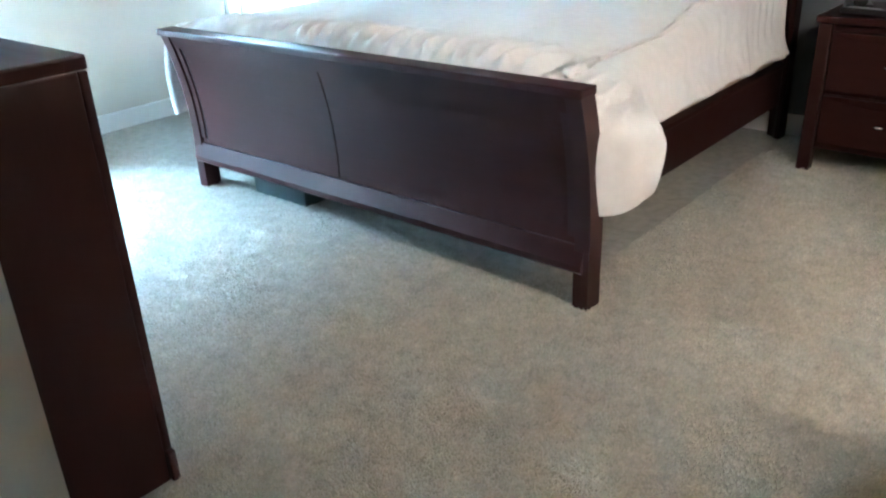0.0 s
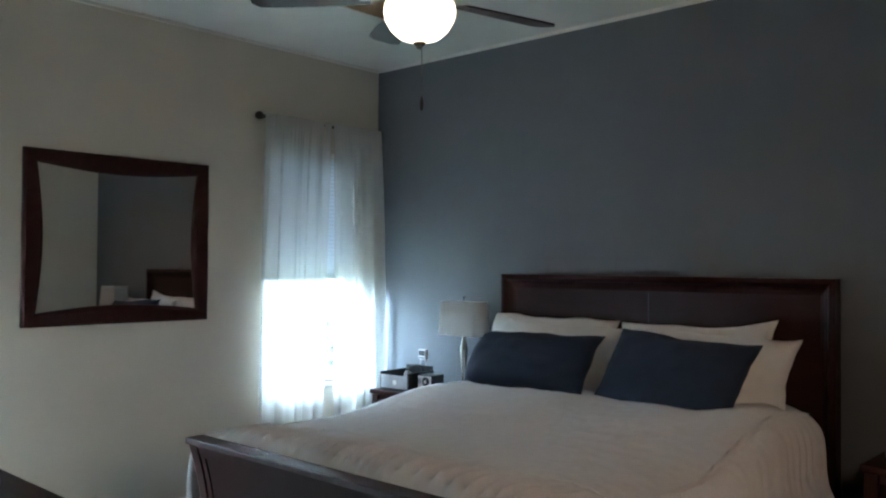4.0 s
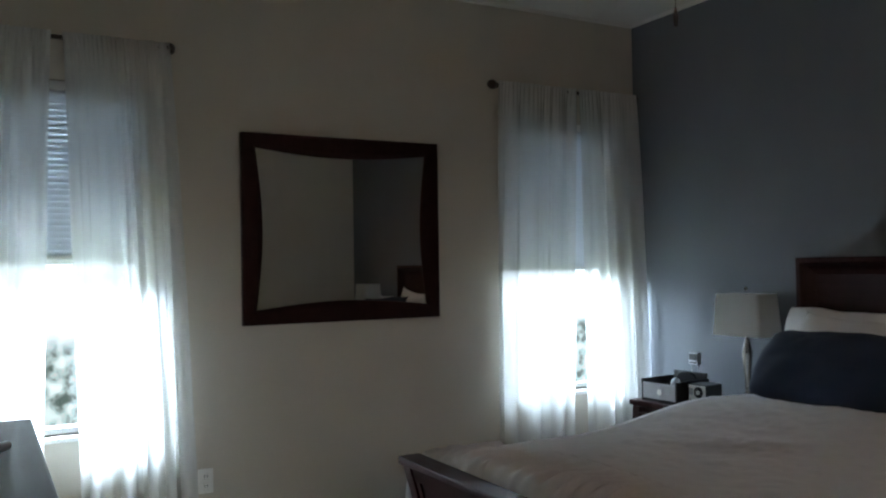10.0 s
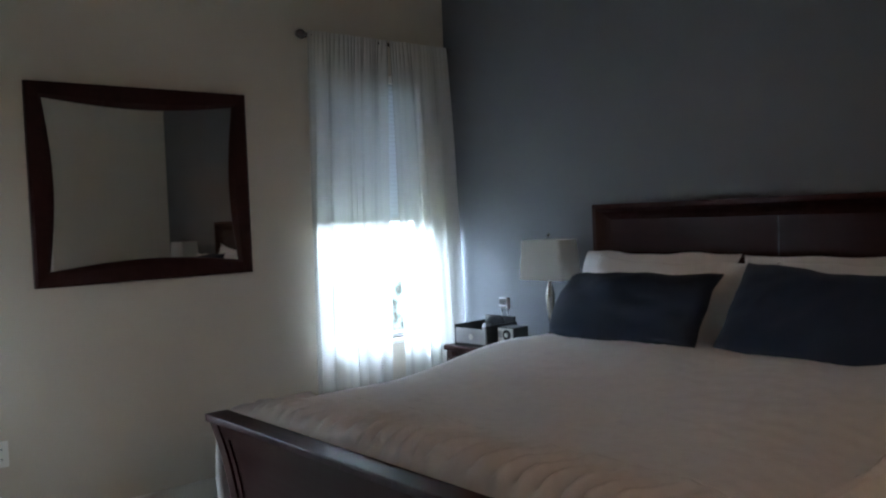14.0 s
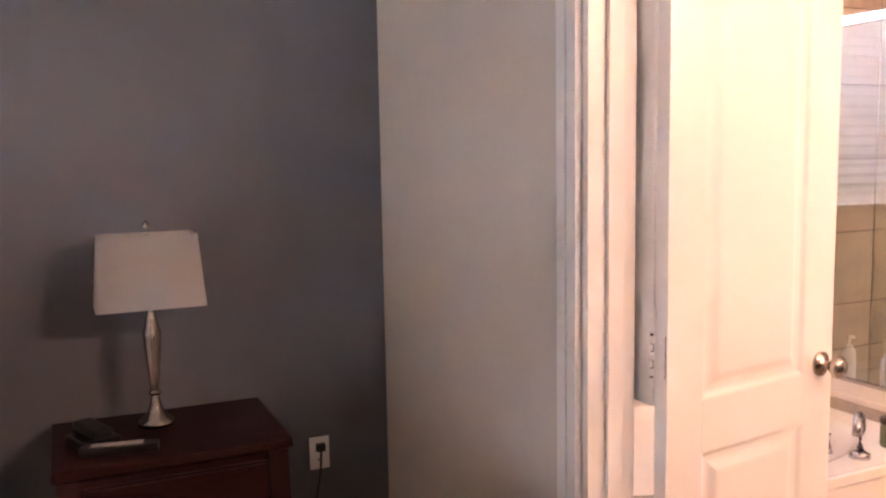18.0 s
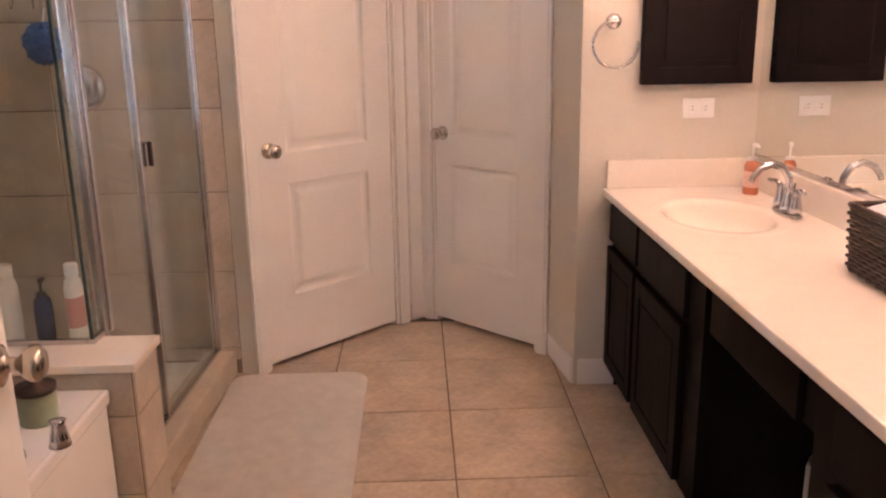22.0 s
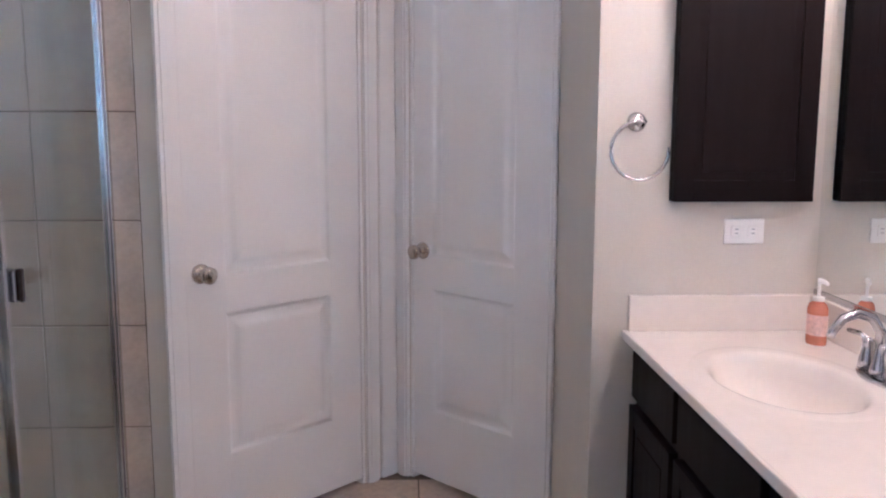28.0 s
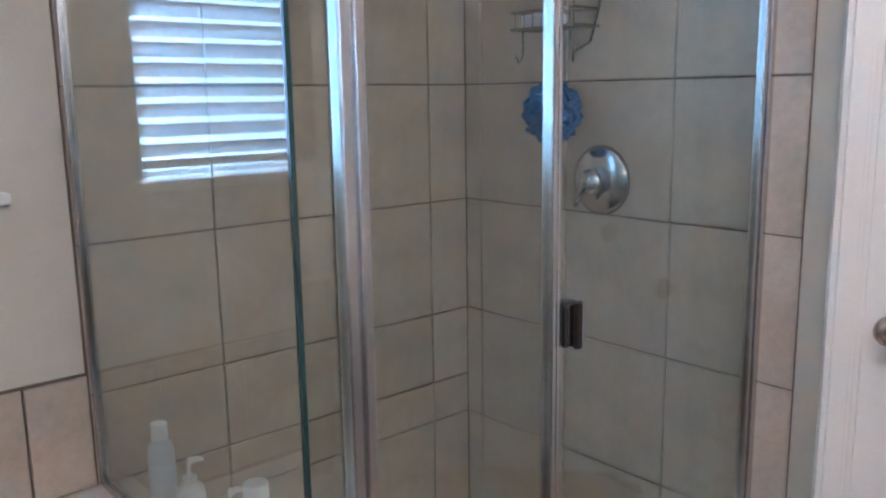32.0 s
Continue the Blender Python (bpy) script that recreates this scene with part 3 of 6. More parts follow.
def blinds(name, centre, width, top, bottom, drop, label, tilt=75, along="y", face=1, lap=1.27, cloth="blind"):
    """A horizontal blind: head rail, slats, bottom rail, cords and wand."""
    w = thing(name, (centre[0], centre[1], 0), label, "blind", turn=0 if along == "y" else 90 * face)
    hw = width / 2
    part("head_rail", box(-0.022, 0.022, -hw, hw, top - 0.04, top, 0.003), M["white"], w)
    part("bottom_rail", box(-0.016, 0.016, -hw, hw, bottom, bottom + 0.018, 0.004), M["white"], w)
    n = round((top - 0.04 - bottom - 0.018) / drop)
    drop = (top - 0.04 - bottom - 0.018) / n
    me = None
    for k in range(n):
        z = bottom + 0.018 + (k + 0.5) * drop
        if me is None:
            sl = sheet(lambda u, v: Vector(((u - 0.5) * drop * lap, (v - 0.5) * width, 0.004 * (1 - (2 * u - 1) ** 2))), 4, 1, 0.002)
            bmesh.ops.transform(sl, matrix=pose(0, 0, 0, 0, tilt, 0), verts=sl.verts)
            ob = part("slat", sl, M[cloth], w)
            me = ob.data
        else:
            ob = new("slat", me)
            ob.parent = w
        ob.location = (0, 0, z)
    for y in (-hw * 0.6, hw * 0.6):
        part("ladder_cord", tube([(0.02, y, bottom + 0.02), (0.02, y, top - 0.02)], 0.0012, 5), M["white"], w)
    part("wand", tube([(0.03, -hw * 0.8, top - 0.05), (0.035, -hw * 0.8, top - 0.55)], 0.004, 6), M["plate"], w)
    return w


def curtain(name, x, ytop, ybot, z0, z1, folds, label, phase=0.0, sway=0.0):
    """A sheer panel hung in folds from a rod; its edges run from ytop to ybot."""
    def f(u, v):
        a = ytop[0] + (ytop[1] - ytop[0]) * u
        c = ybot[0] + (ybot[1] - ybot[0]) * u
        k = (1 - v) ** 0.8
        y = a + (c - a) * k
        w = u + 0.055 * math.sin(8.2 * u + phase) + 0.028 * math.sin(17.0 * u + 2.3 * phase + 1.2 * k)
        deep = 0.55 + 0.9 * fbm(u * 3.0 + 5 * phase, 0.8 * k, phase, 1.7)
        wave = math.sin(w * folds * 2 * math.pi + phase)
        wave = math.copysign(abs(wave) ** 0.75, wave)
        gather = 0.006 * math.sin(u * folds * 9.0 * math.pi + 3 * math.sin(9 * u)) * max(0.0, 1 - 6 * k)
        x_ = x + (0.008 + 0.036 * min(1.0, 1.6 * k)) * deep * wave + 0.010 * fbm(u * 4, 3 * k, phase + 3, 1.5) * k + gather + 0.02 * (1 - k) + sway * k
        return Vector((x_, min(y + 0.010 * k * math.sin(w * folds * 4 * math.pi + phase), -0.006), z0 + (z1 - z0) * v))
    c = finish(name, sheet(f, folds * 18, 34), M["curtain"], smooth=True)
    return tagged(c, label, "curtain", "sheer curtains")


def rod(y0, y1, z):
    r = thing("curtain_rod", (0.09, (y0 + y1) / 2, z), "dark bronze curtain rod with knob finials", "curtain rod", "curtain rods")
    h = (y1 - y0) / 2
    part("bar", tube([(0, -h, 0), (0, h, 0)], 0.010, 12), M["bronze"], r)
    for s in (-1, 1):
        part("finial", lathe([(0, -0.024), (0.016, -0.022), (0.025, -0.008), (0.025, 0.008), (0.016, 0.022), (0, 0.024)], 16, centre=(0, s * (h + 0.02), 0), axis="y"), M["bronze"], r, smooth=True)
        part("bracket", tube([(0, s * (h - 0.04), 0), (-0.088, s * (h - 0.04), 0)], 0.007, 8), M["bronze"], r)


window("window_1", *WIN_S, "white framed sash window behind sheer curtains")
window("window_2", *WIN_N, "white framed sash window behind sheer curtains")
blinds("window_blind", (-0.035, -3.25), 0.775, 2.219, 1.45, 0.026, "white mini blind lowered half way")
blinds("window_blind", (-0.035, -0.59), 0.775, 2.219, 1.36, 0.026, "white mini blind lowered half way")
rod(-3.71, -2.80, 2.38)
rod(-1.065, -0.095, 2.38)
curtain("sheer_curtain", 0.092, (-3.70, -3.258), (-3.74, -3.314), 0.03, 2.40, 4, "white sheer curtain panel in loose folds", 0.3)
curtain("sheer_curtain", 0.092, (-3.215, -2.785), (-3.142, -2.68), 0.03, 2.40, 6, "white sheer curtain panel flaring toward the floor", 1.4, 0.03)
curtain("sheer_curtain", 0.092, (-1.055, -0.522), (-1.09, -0.585), 0.03, 2.40, 5, "white sheer curtain panel in loose folds", 0.8)
curtain("sheer_curtain", 0.092, (-0.512, -0.085), (-0.455, 0.030), 0.03, 2.40, 4, "white sheer curtain panel in the corner", 2.2)


# ---- doors ----
def knob(parent, x, y, z, side, mat):
    """A round knob with its rose on the face that looks along side * y."""
    k = part("knob", lathe([(0, 0.0), (0.031, 0.0), (0.031, 0.006), (0.022, 0.010), (0.011, 0.014), (0.011, 0.030), (0.020, 0.036), (0.027, 0.046), (0.027, 0.056), (0.018, 0.064), (0, 0.066)], 24), mat, parent, "turned metal door knob", True)
    k.matrix_local = Matrix.Translation((x, y, z)) @ pose(0, 0, 0, -90 * side, 0, 0)
    return k


def panel_mould(x0, x1, z0, z1, face, core, arch=0.0):
    """A moulded door panel: it steps from the frame's face down to the core and up to a raised field; its top curved by arch."""
    b = bmesh.new()
    n = 18
    def loop(inset, y):
        pts = [(x0 + inset, z0 + inset), (x1 - inset, z0 + inset)]
        for k in range(n + 1):
            u = 1 - k / n
            x = x0 + inset + (x1 - x0 - 2 * inset) * u
            pts.append((x, z1 - inset + arch * math.sin(math.pi * u) ** 1.4))
        return [b.verts.new((px, y, pz)) for px, pz in pts]
    deep = core - face
    rings = [loop(inset, face + deep * k) for inset, k in ((0.0, 0.0), (0.004, 0.10), (0.012, 0.75), (0.018, 0.92), (0.028, 0.92), (0.036, 0.75), (0.052, 0.14), (0.060, 0.04))]
    for p, q in zip(rings, rings[1:]):
        for k in range(len(p)):
            b.faces.new((p[k], p[(k + 1) % len(p)], q[(k + 1) % len(q)], q[k]))
    b.faces.new(rings[-1])
    return b


def door_leaf(name, w, label, knob_at, margin):
    """A two-panel moulded door from x = 0 to w, its faces at y = -0.0175 and 0.0175."""
    d = thing(name, (0, 0, 0), label, "door", kind="structure")
    top, foot, arch = 2.03, 0.022, 0.075
    x0, x1 = margin, w - margin
    part("core", box(0.004, w - 0.004, -0.0065, 0.0065, foot + 0.004, top - 0.004), M["white"], d)
    for a, c in ((0, x0), (x1, w)):
        part("stile", box(a, c, -0.0175, 0.0175, foot, top, 0.0015), M["white"], d)
    for z0, z1 in ((foot, 0.29), (0.765, 0.885)):
        part("rail", box(x0, x1, -0.01748, 0.01748, z0, z1), M["white"], d)
    n = 18
    edge = [(x0 + (x1 - x0) * k / n, 1.80 + arch * math.sin(math.pi * k / n) ** 1.4) for k in range(n + 1)]
    rail = prism(edge + [(x1, top), (x0, top)], -0.01748, 0.01748)
    bmesh.ops.transform(rail, matrix=Matrix(((1, 0, 0, 0), (0, 0, 1, 0), (0, 1, 0, 0), (0, 0, 0, 1))), verts=rail.verts)
    part("top_rail", rail, M["white"], d)
    for s in (-1, 1):
        for z0, z1, a in ((0.29, 0.765, 0.0), (0.885, 1.80, arch)):
            part("door_panel", panel_mould(x0, x1, z0, z1, s * 0.0174, s * 0.0066, a), M["white"], d)
        knob(d, knob_at, s * 0.0175, 0.905, s, M["nickel"])
    return d


def casing(name, p, q, label):
    """Door casing round an opening from p to q in plan, with the room to the right of p to q."""
    d = (Vector(q) - Vector(p)).normalized()
    c = thing(name, (p[0], p[1], 0), label, "door frame", kind="structure", turn=math.degrees(math.atan2(d.y, d.x)))
    w = (Vector(q) - Vector(p)).length
    for x0, x1 in ((-0.064, -0.004), (w + 0.004, w + 0.064)):
        b = box(x0, x1, -0.016, 0.0, 0, 2.12, 0.003)
        box(x0 + 0.012, x1 - 0.012, -0.021, -0.016, 0, 2.10, 0.002, bm=b)
        part("side_casing", b, M["white"], c)
    part("head_casing", box(-0.004, w + 0.004, -0.016, 0.0, 2.06, 2.12, 0.003), M["white"], c)
    for x0, x1 in ((-0.004, 0.012), (w - 0.012, w + 0.004)):
        part("jamb", box(x0, x1, 0.0, 0.118, 0, 2.06), M["white"], c)
    return c


def angled_door(name, p, q, knob_side, label, margin):
    d = (Vector(q) - Vector(p)).normalized()
    w = (Vector(q) - Vector(p)).length - 0.03
    leaf = door_leaf(name, w, label, 0.05 if knob_side == 0 else w - 0.05, margin)
    n = Vector((-d.y, d.x)) * 0.022
    leaf.matrix_world = Matrix.Translation((p[0] + d.x * 0.015 + n.x, p[1] + d.y * 0.015 + n.y, 0)) @ pose(0, 0, 0, 0, 0, math.degrees(math.atan2(d.y, d.x)))
    return leaf


angled_door("door_1", D1A, D1B, 0, "closed white two-panel door with a nickel knob", 0.135)
angled_door("door_2", D2A, D2B, 0, "closed white two-panel closet door in shade", 0.095)
casing("door_frame", D1A, D1B, "white moulded casing round an angled door")
casing("door_frame", D2A, D2B, "white moulded casing round an angled door")

board("trim_corner_board", (7.822, -1.792), (7.870, -1.850), 2.12, 0.018, 0.0, M["white"], "white board beside the angled door")

# doorway between bedroom and bathroom with its open leaf
entry = thing("doorway_frame", (XE, -1.225, 0), "white painted frame of the bathroom doorway", "door frame", kind="structure")
for x0, x1 in ((-0.017, -0.001), (XF - XE + 0.001, XF - XE + 0.017)):
    b = box(x0, x1, 0.005, 0.028, 0, 2.14, 0.002)
    s = -1 if x0 < 0 else 1
    for y0, y1, k in ((0.028, 0.046, 0.004), (0.046, 0.062, 0.0), (0.062, 0.085, 0.007)):
        box(x0 + (k if s < 0 else 0) - (0.004 if s < 0 and k > 0.005 else 0), x1 - (k if s > 0 else 0), y0, y1, 0, 2.14, 0.002, bm=b)
    part("side_casing", b, M["white"], entry, "stepped white moulding")
    part("head_casing", box(x0, x1, -1.485, 0.005, 2.06, 2.14, 0.003), M["white"], entry)
part("jamb", box(0, XF - XE, -0.018, 0.0, 0, 2.06), M["white"], entry)
part("head_jamb", box(0, XF - XE, -1.858, -0.018, 2.042, 2.06), M["white"], entry)
# added strip closing the hinge gap, turned from the bulbs to stay shaded
part("hinge_jamb", box(0.1395, 0.1475, -0.059, 0.004, 0.885, 2.042, 0.001), M["white"], entry)
part("door_stop", box(0.045, 0.085, -0.030, -0.0185, 0, 2.042, 0.002), M["white"], entry)
leaf = door_leaf("door_3", 0.60, "white two-panel door standing open into the bathroom", 0.55, 0.115)
leaf.matrix_world = Matrix.Translation((4.585, -1.302, 0)) @ pose(0, 0, 0, 0, 0, 8.0)
for z in (0.24, 0.998, 1.82):
    hg = part("hinge", box(-0.0030, -0.0005, -0.012, 0.016, z - 0.045, z + 0.045, 0.0005), M["white"], leaf, "painted butt hinge")
    part("hinge_seam", box(-0.0016, -0.0004, -0.0135, -0.0122, z - 0.046, z + 0.046), M["bronze"], hg)
    for dy, dz in ((-0.002, -0.03), (0.006, 0.0), (-0.002, 0.03)):
        part("screw", lathe([(0, -0.0036), (0.0030, -0.0036), (0.0034, -0.0031), (0, -0.0031)], 10, centre=(0, dy, z + dz), axis="x"), M["plate"], hg, "small painted screw head")
    for k in range(5):
        zc = z - 0.036 + 0.018 * k
        part("knuckle", lathe([(0, -0.0080), (0.0066, -0.0080), (0.0072, -0.0070), (0.0072, 0.0070), (0.0066, 0.0080), (0, 0.0080)], 12, centre=(-0.007 - 0.001 * (k % 2), 0.020 + 0.004 * (k % 2), zc)), M["white"], hg, smooth=True)
    part("hinge_pin", tube([(-0.006, 0.021, z - 0.049), (-0.006, 0.021, z + 0.049)], 0.004, 10), M["bronze"], leaf)


# ---- bedroom things ----
def bed():
    d = thing("bed", (2.2, -1.1, 0), "king size dark cherry wood bed with a curved footboard", "bed")
    o = Vector((2.2, -1.1, 0))
    def put(name, bm, mat, label="", parent=None, smooth=False):
        bmesh.ops.translate(bm, verts=bm.verts, vec=-o)
        return part(name, bm, mat, parent or d, label, smooth)
    x0, x1, zt = 1.225, 3.155, 1.408
    # headboard: a recessed panel in a mitred frame that slopes inward to it
    put("headboard", box(x0 + 0.07, x1 - 0.07, -0.062, -0.040, 0.30, zt - 0.075, 0.002), M["wood"])
    def framing(name, a, c, mat):
        """One length of the frame, from corner a to corner c in x and z, with mitred ends: flat lip, hollowed slope, back."""
        b = bmesh.new()
        mid = Vector(((x0 + x1) / 2, 0, 0.0))
        rings = []
        for (px, pz), sx, sz in ((a, 1 if a[0] < mid.x else -1, -1 if a[1] > 1 else 0), (c, 1 if c[0] < mid.x else -1, -1 if c[1] > 1 else 0)):
            prof = ((0.0, -0.035), (0.0, -0.108), (0.004, -0.112), (0.024, -0.112), (0.029, -0.107), (0.042, -0.087), (0.060, -0.072), (0.080, -0.063), (0.080, -0.035))
            rings.append([b.verts.new((px + sx * k, y, pz + sz * k)) for k, y in prof])
        m = len(rings[0])
        for k in range(m):
            b.faces.new((rings[0][k], rings[0][(k + 1) % m], rings[1][(k + 1) % m], rings[1][k]))
        b.faces.new(rings[0])
        b.faces.new(rings[1])
        put(name, b, mat)
    framing("headboard_top_rail", (x0, zt), (x1, zt), M["wood"])
    framing("headboard_post", (x0, 0.0), (x0, zt), M["woodv"])
    framing("headboard_post", (x1, 0.0), (x1, zt), M["woodv"])
    put("headboard_groove", box(2.19, 2.195, -0.0635, -0.058, 0.35, zt - 0.08), M["black"])
    # footboard: swept outward toward its top
    fx0, fx1, ft = 1.225, 3.295, 0.722
    def sweep(z):
        k = max(0.0, (z - 0.12) / (ft - 0.12))
        return -2.118 - 0.075 * k ** 2.2 + 0.012 * math.sin(math.pi * k)
    def curved(xa, xb, za, zb, front, back, nz=14):
        b = bmesh.new()
        rings = []
        for k in range(nz + 1):
            z = za + (zb - za) * k / nz
            y = sweep(z)
            rings.append([b.verts.new(p) for p in ((xa, y - front, z), (xb, y - front, z), (xb, y + back, z), (xa, y + back, z))])
        for p, q in zip(rings, rings[1:]):
            for k in range(4):
                b.faces.new((p[k], p[(k + 1) % 4], q[(k + 1) % 4], q[k]))
        b.faces.new(rings[0])
        b.faces.new(rings[-1])
        return b
    mid = (fx0 + fx1) / 2 - 0.09
    put("footboard_panel", curved(fx0 + 0.055, mid - 0.003, 0.20, ft - 0.03, 0.014, 0.012), M["wood"])
    put("footboard_panel", curved(mid + 0.003, fx1 - 0.055, 0.20, ft - 0.03, 0.014, 0.012), M["wood"])
    put("footboard_groove", curved(mid - 0.003, mid + 0.003, 0.20, ft - 0.03, 0.008, 0.008), M["black"])
    put("footboard_groove", curved(fx0 + 0.0855, fx0 + 0.0895, 0.225, ft - 0.08, 0.0155, 0.0), M["black"])
    for a, c in ((fx0, fx0 + 0.055), (fx1 - 0.055, fx1)):
        put("footboard_post", curved(a, c, 0.0, ft - 0.005, 0.030, 0.045), M["woodv"])
        s = 1 if a == fx0 else -1
        e = a if s < 0 else c
        put("post_chamfer", curved(min(e, e + s * 0.03), max(e, e + s * 0.03), 0.24, ft - 0.03, 0.022, 0.0), M["woodv"])
    put("footboard_top_rail", box(fx0 - 0.008, fx1 + 0.008, sweep(ft) - 0.036, sweep(ft) + 0.05, ft - 0.022, ft + 0.006, 0.006), M["wood"])
    put("footboard_top_moulding", curved(fx0 + 0.055, fx1 - 0.055, ft - 0.075, ft - 0.022, 0.024, 0.0, 4), M["wood"])
    low = bmesh.new()
    prof = [(-0.040, 0.135), (-0.040, 0.155), (-0.016, 0.215), (0.03, 0.215), (0.03, 0.125), (-0.03, 0.125)]
    for xx in (fx0 + 0.02, fx1 - 0.02):
        for y, z in prof:
            low.verts.new((xx, sweep(0.16) + y - 0.006, z))
    low.verts.ensure_lookup_table()
    n = len(prof)
    for k in range(n):
        low.faces.new((low.verts[k], low.verts[(k + 1) % n], low.verts[n + (k + 1) % n], low.verts[n + k]))
    low.faces.new(low.verts[:n])
    low.faces.new(low.verts[n:])
    put("footboard_bottom_rail", low, M["wood"])
    for a, c, e0, e1 in ((1.235, 1.27, 1.225, 1.28), (3.095, 3.13, 3.09, 3.14)):
        put("side_rail", box(a, c, -2.075, -0.105, 0.17, 0.355, 0.006), M["wood"])
        put("rail_ledge", box(e0, e1, -2.075, -0.105, 0.355, 0.375, 0.006), M["wood"])
    put("box_spring", box(1.275, 3.09, -2.06, -0.115, 0.30, 0.46, 0.03, seg=3), M["mattress"], "tan cloth box spring")
    put("mattress", box(1.275, 3.09, -2.06, -0.115, 0.462, 0.70, 0.06, seg=4), M["mattress"], "thick mattress under the bedding")
    return d


bed()


def duvet():
    """A puffy quilt over the mattress that hangs down both sides; gathered band near the foot."""
    L, R, yf, yh = 1.23, 3.095, -2.085, -0.30
    def f(u, v):
        y = yf + (yh - yf) * v
        s = u * 2 - 1
        foot = max(0.0, 1 - v / 0.30)
        head = max(0.0, (v - 0.8) / 0.2)
        flare = 0.02 + (0.13 if s > 0 else 0.09) * math.exp(-((v - 0.06) / 0.13) ** 2)
        drop_l = 0.40 - 0.09 * foot + 0.03 * math.sin(v * 17)
        drop_r = 0.47 - 0.175 * math.exp(-((v - 0.03) / 0.075) ** 2) + 0.012 * math.sin(v * 31)
        rise = min(1.0, max(0.0, (y + 1.45) / 0.75))
        ztop = 0.757 - 0.004 * foot ** 2 + 0.085 * rise * rise * (3 - 2 * rise) - 0.04 * head
        loft = 0.070 * max(0.0, min(1.0, (y + 1.3) / 0.7)) if s > 0 else 0.0
        a = abs(s)
        side_from = 0.70
        if a < side_from:
            k = a / side_from
            x = (L + R) / 2 + math.copysign(k * (R - L) / 2, s)
            z = ztop - 0.045 * k ** 6 + loft * math.exp(-((k - 0.92) / 0.20) ** 2)
            x -= math.copysign(0.02 * k ** 6, s)
        else:
            k = (a - side_from) / (1 - side_from)
            drop = drop_l if s < 0 else drop_r
            bend = min(1.0, k / 0.30)
            ang = bend * math.pi / 2
            edge = L if s < 0 else R
            rr = 0.075
            x = edge + math.copysign(-0.02 + (rr + flare) * math.sin(ang) * 0.8 + 0.02 * (1 - math.cos(ang)), s)
            z = ztop - 0.045 + 0.852 * loft * math.cos(ang) ** 0.7 - rr * (1 - math.cos(ang))
            if k > 0.30:
                kk = (k - 0.30) / 0.70
                z = z + (drop - z) * kk
                x += math.copysign(0.012 * math.sin(v * 30 + 3 * kk) * kk + (0.17 if s > 0 else 0.15) * (0.15 + 0.85 * min(1.0, v / 0.08)) * math.exp(-((v - 0.05) / 0.12) ** 2) * (1 - (1 - 2 * min(kk, 0.5)) ** 2 - 0.5 * max(0.0, kk - 0.5) ** 2) - 0.05 * kk ** 3 * (1 - foot) + 0.008 * foot * math.sin(v * 48 + 4 * kk), s)
        tuck = max(0.0, 1 - v / 0.03)
        if a < side_from:
            z -= 0.10 * tuck ** 2
            y -= 0.045 * min(1.0, (1 - v / 0.10)) if v < 0.10 else 0.0
        elif v < 0.10:
            y -= 0.042 * (1 - v / 0.10)
        n1 = fbm(x, y, 0.3, 3.2)
        puff = 0.010 * n1 + 0.0035 * math.sin(y * 88 + 2.5 * fbm(x, y, 1, 4)) * (0.10 if a < side_from else 0.35)
        band = (0.45 + 0.55 * min(1.0, max(0.0, (x - 1.7) / 0.4))) * math.exp(-((y + 1.985) / 0.115) ** 2) * (1.0 if a < side_from else max(0.1, 1 - 6 * (a - side_from)))
        puff += 0.026 * band * math.sin(x * 88 + 9 * (y + 2) + 4 * fbm(x, y, 2, 3)) + 0.010 * math.exp(-((y + 2.03) / 0.06) ** 2)
        puff += 0.005 * (abs(fbm(x, y, 4, 8)) - 0.25) + 0.003 * fbm(x, y, 6, 24)
        if a < side_from:
            return Vector((x, y, z + puff))
        return Vector((x + math.copysign(puff * 1.2, s), y, z + 0.3 * puff))
    q = thing("duvet", (0, 0, 0), "rumpled white quilt with a gathered band near the foot", "duvet")
    for name, v0, v1, nv, lab in (("gathered_hem", 0.0, 0.16, 44, "gathered pleats along the foot edge"), ("quilt_cover", 0.16, 1.0, 106, "")):
        o = part(name, sheet(lambda u, v: f(u, v0 + (v1 - v0) * v), 460 if v0 == 0 else 230, nv), M["duvet"], q, lab, True)
        sol = o.modifiers.new("thickness", "SOLIDIFY")
        sol.thickness, sol.offset = 0.022, -1
    return q


duvet()


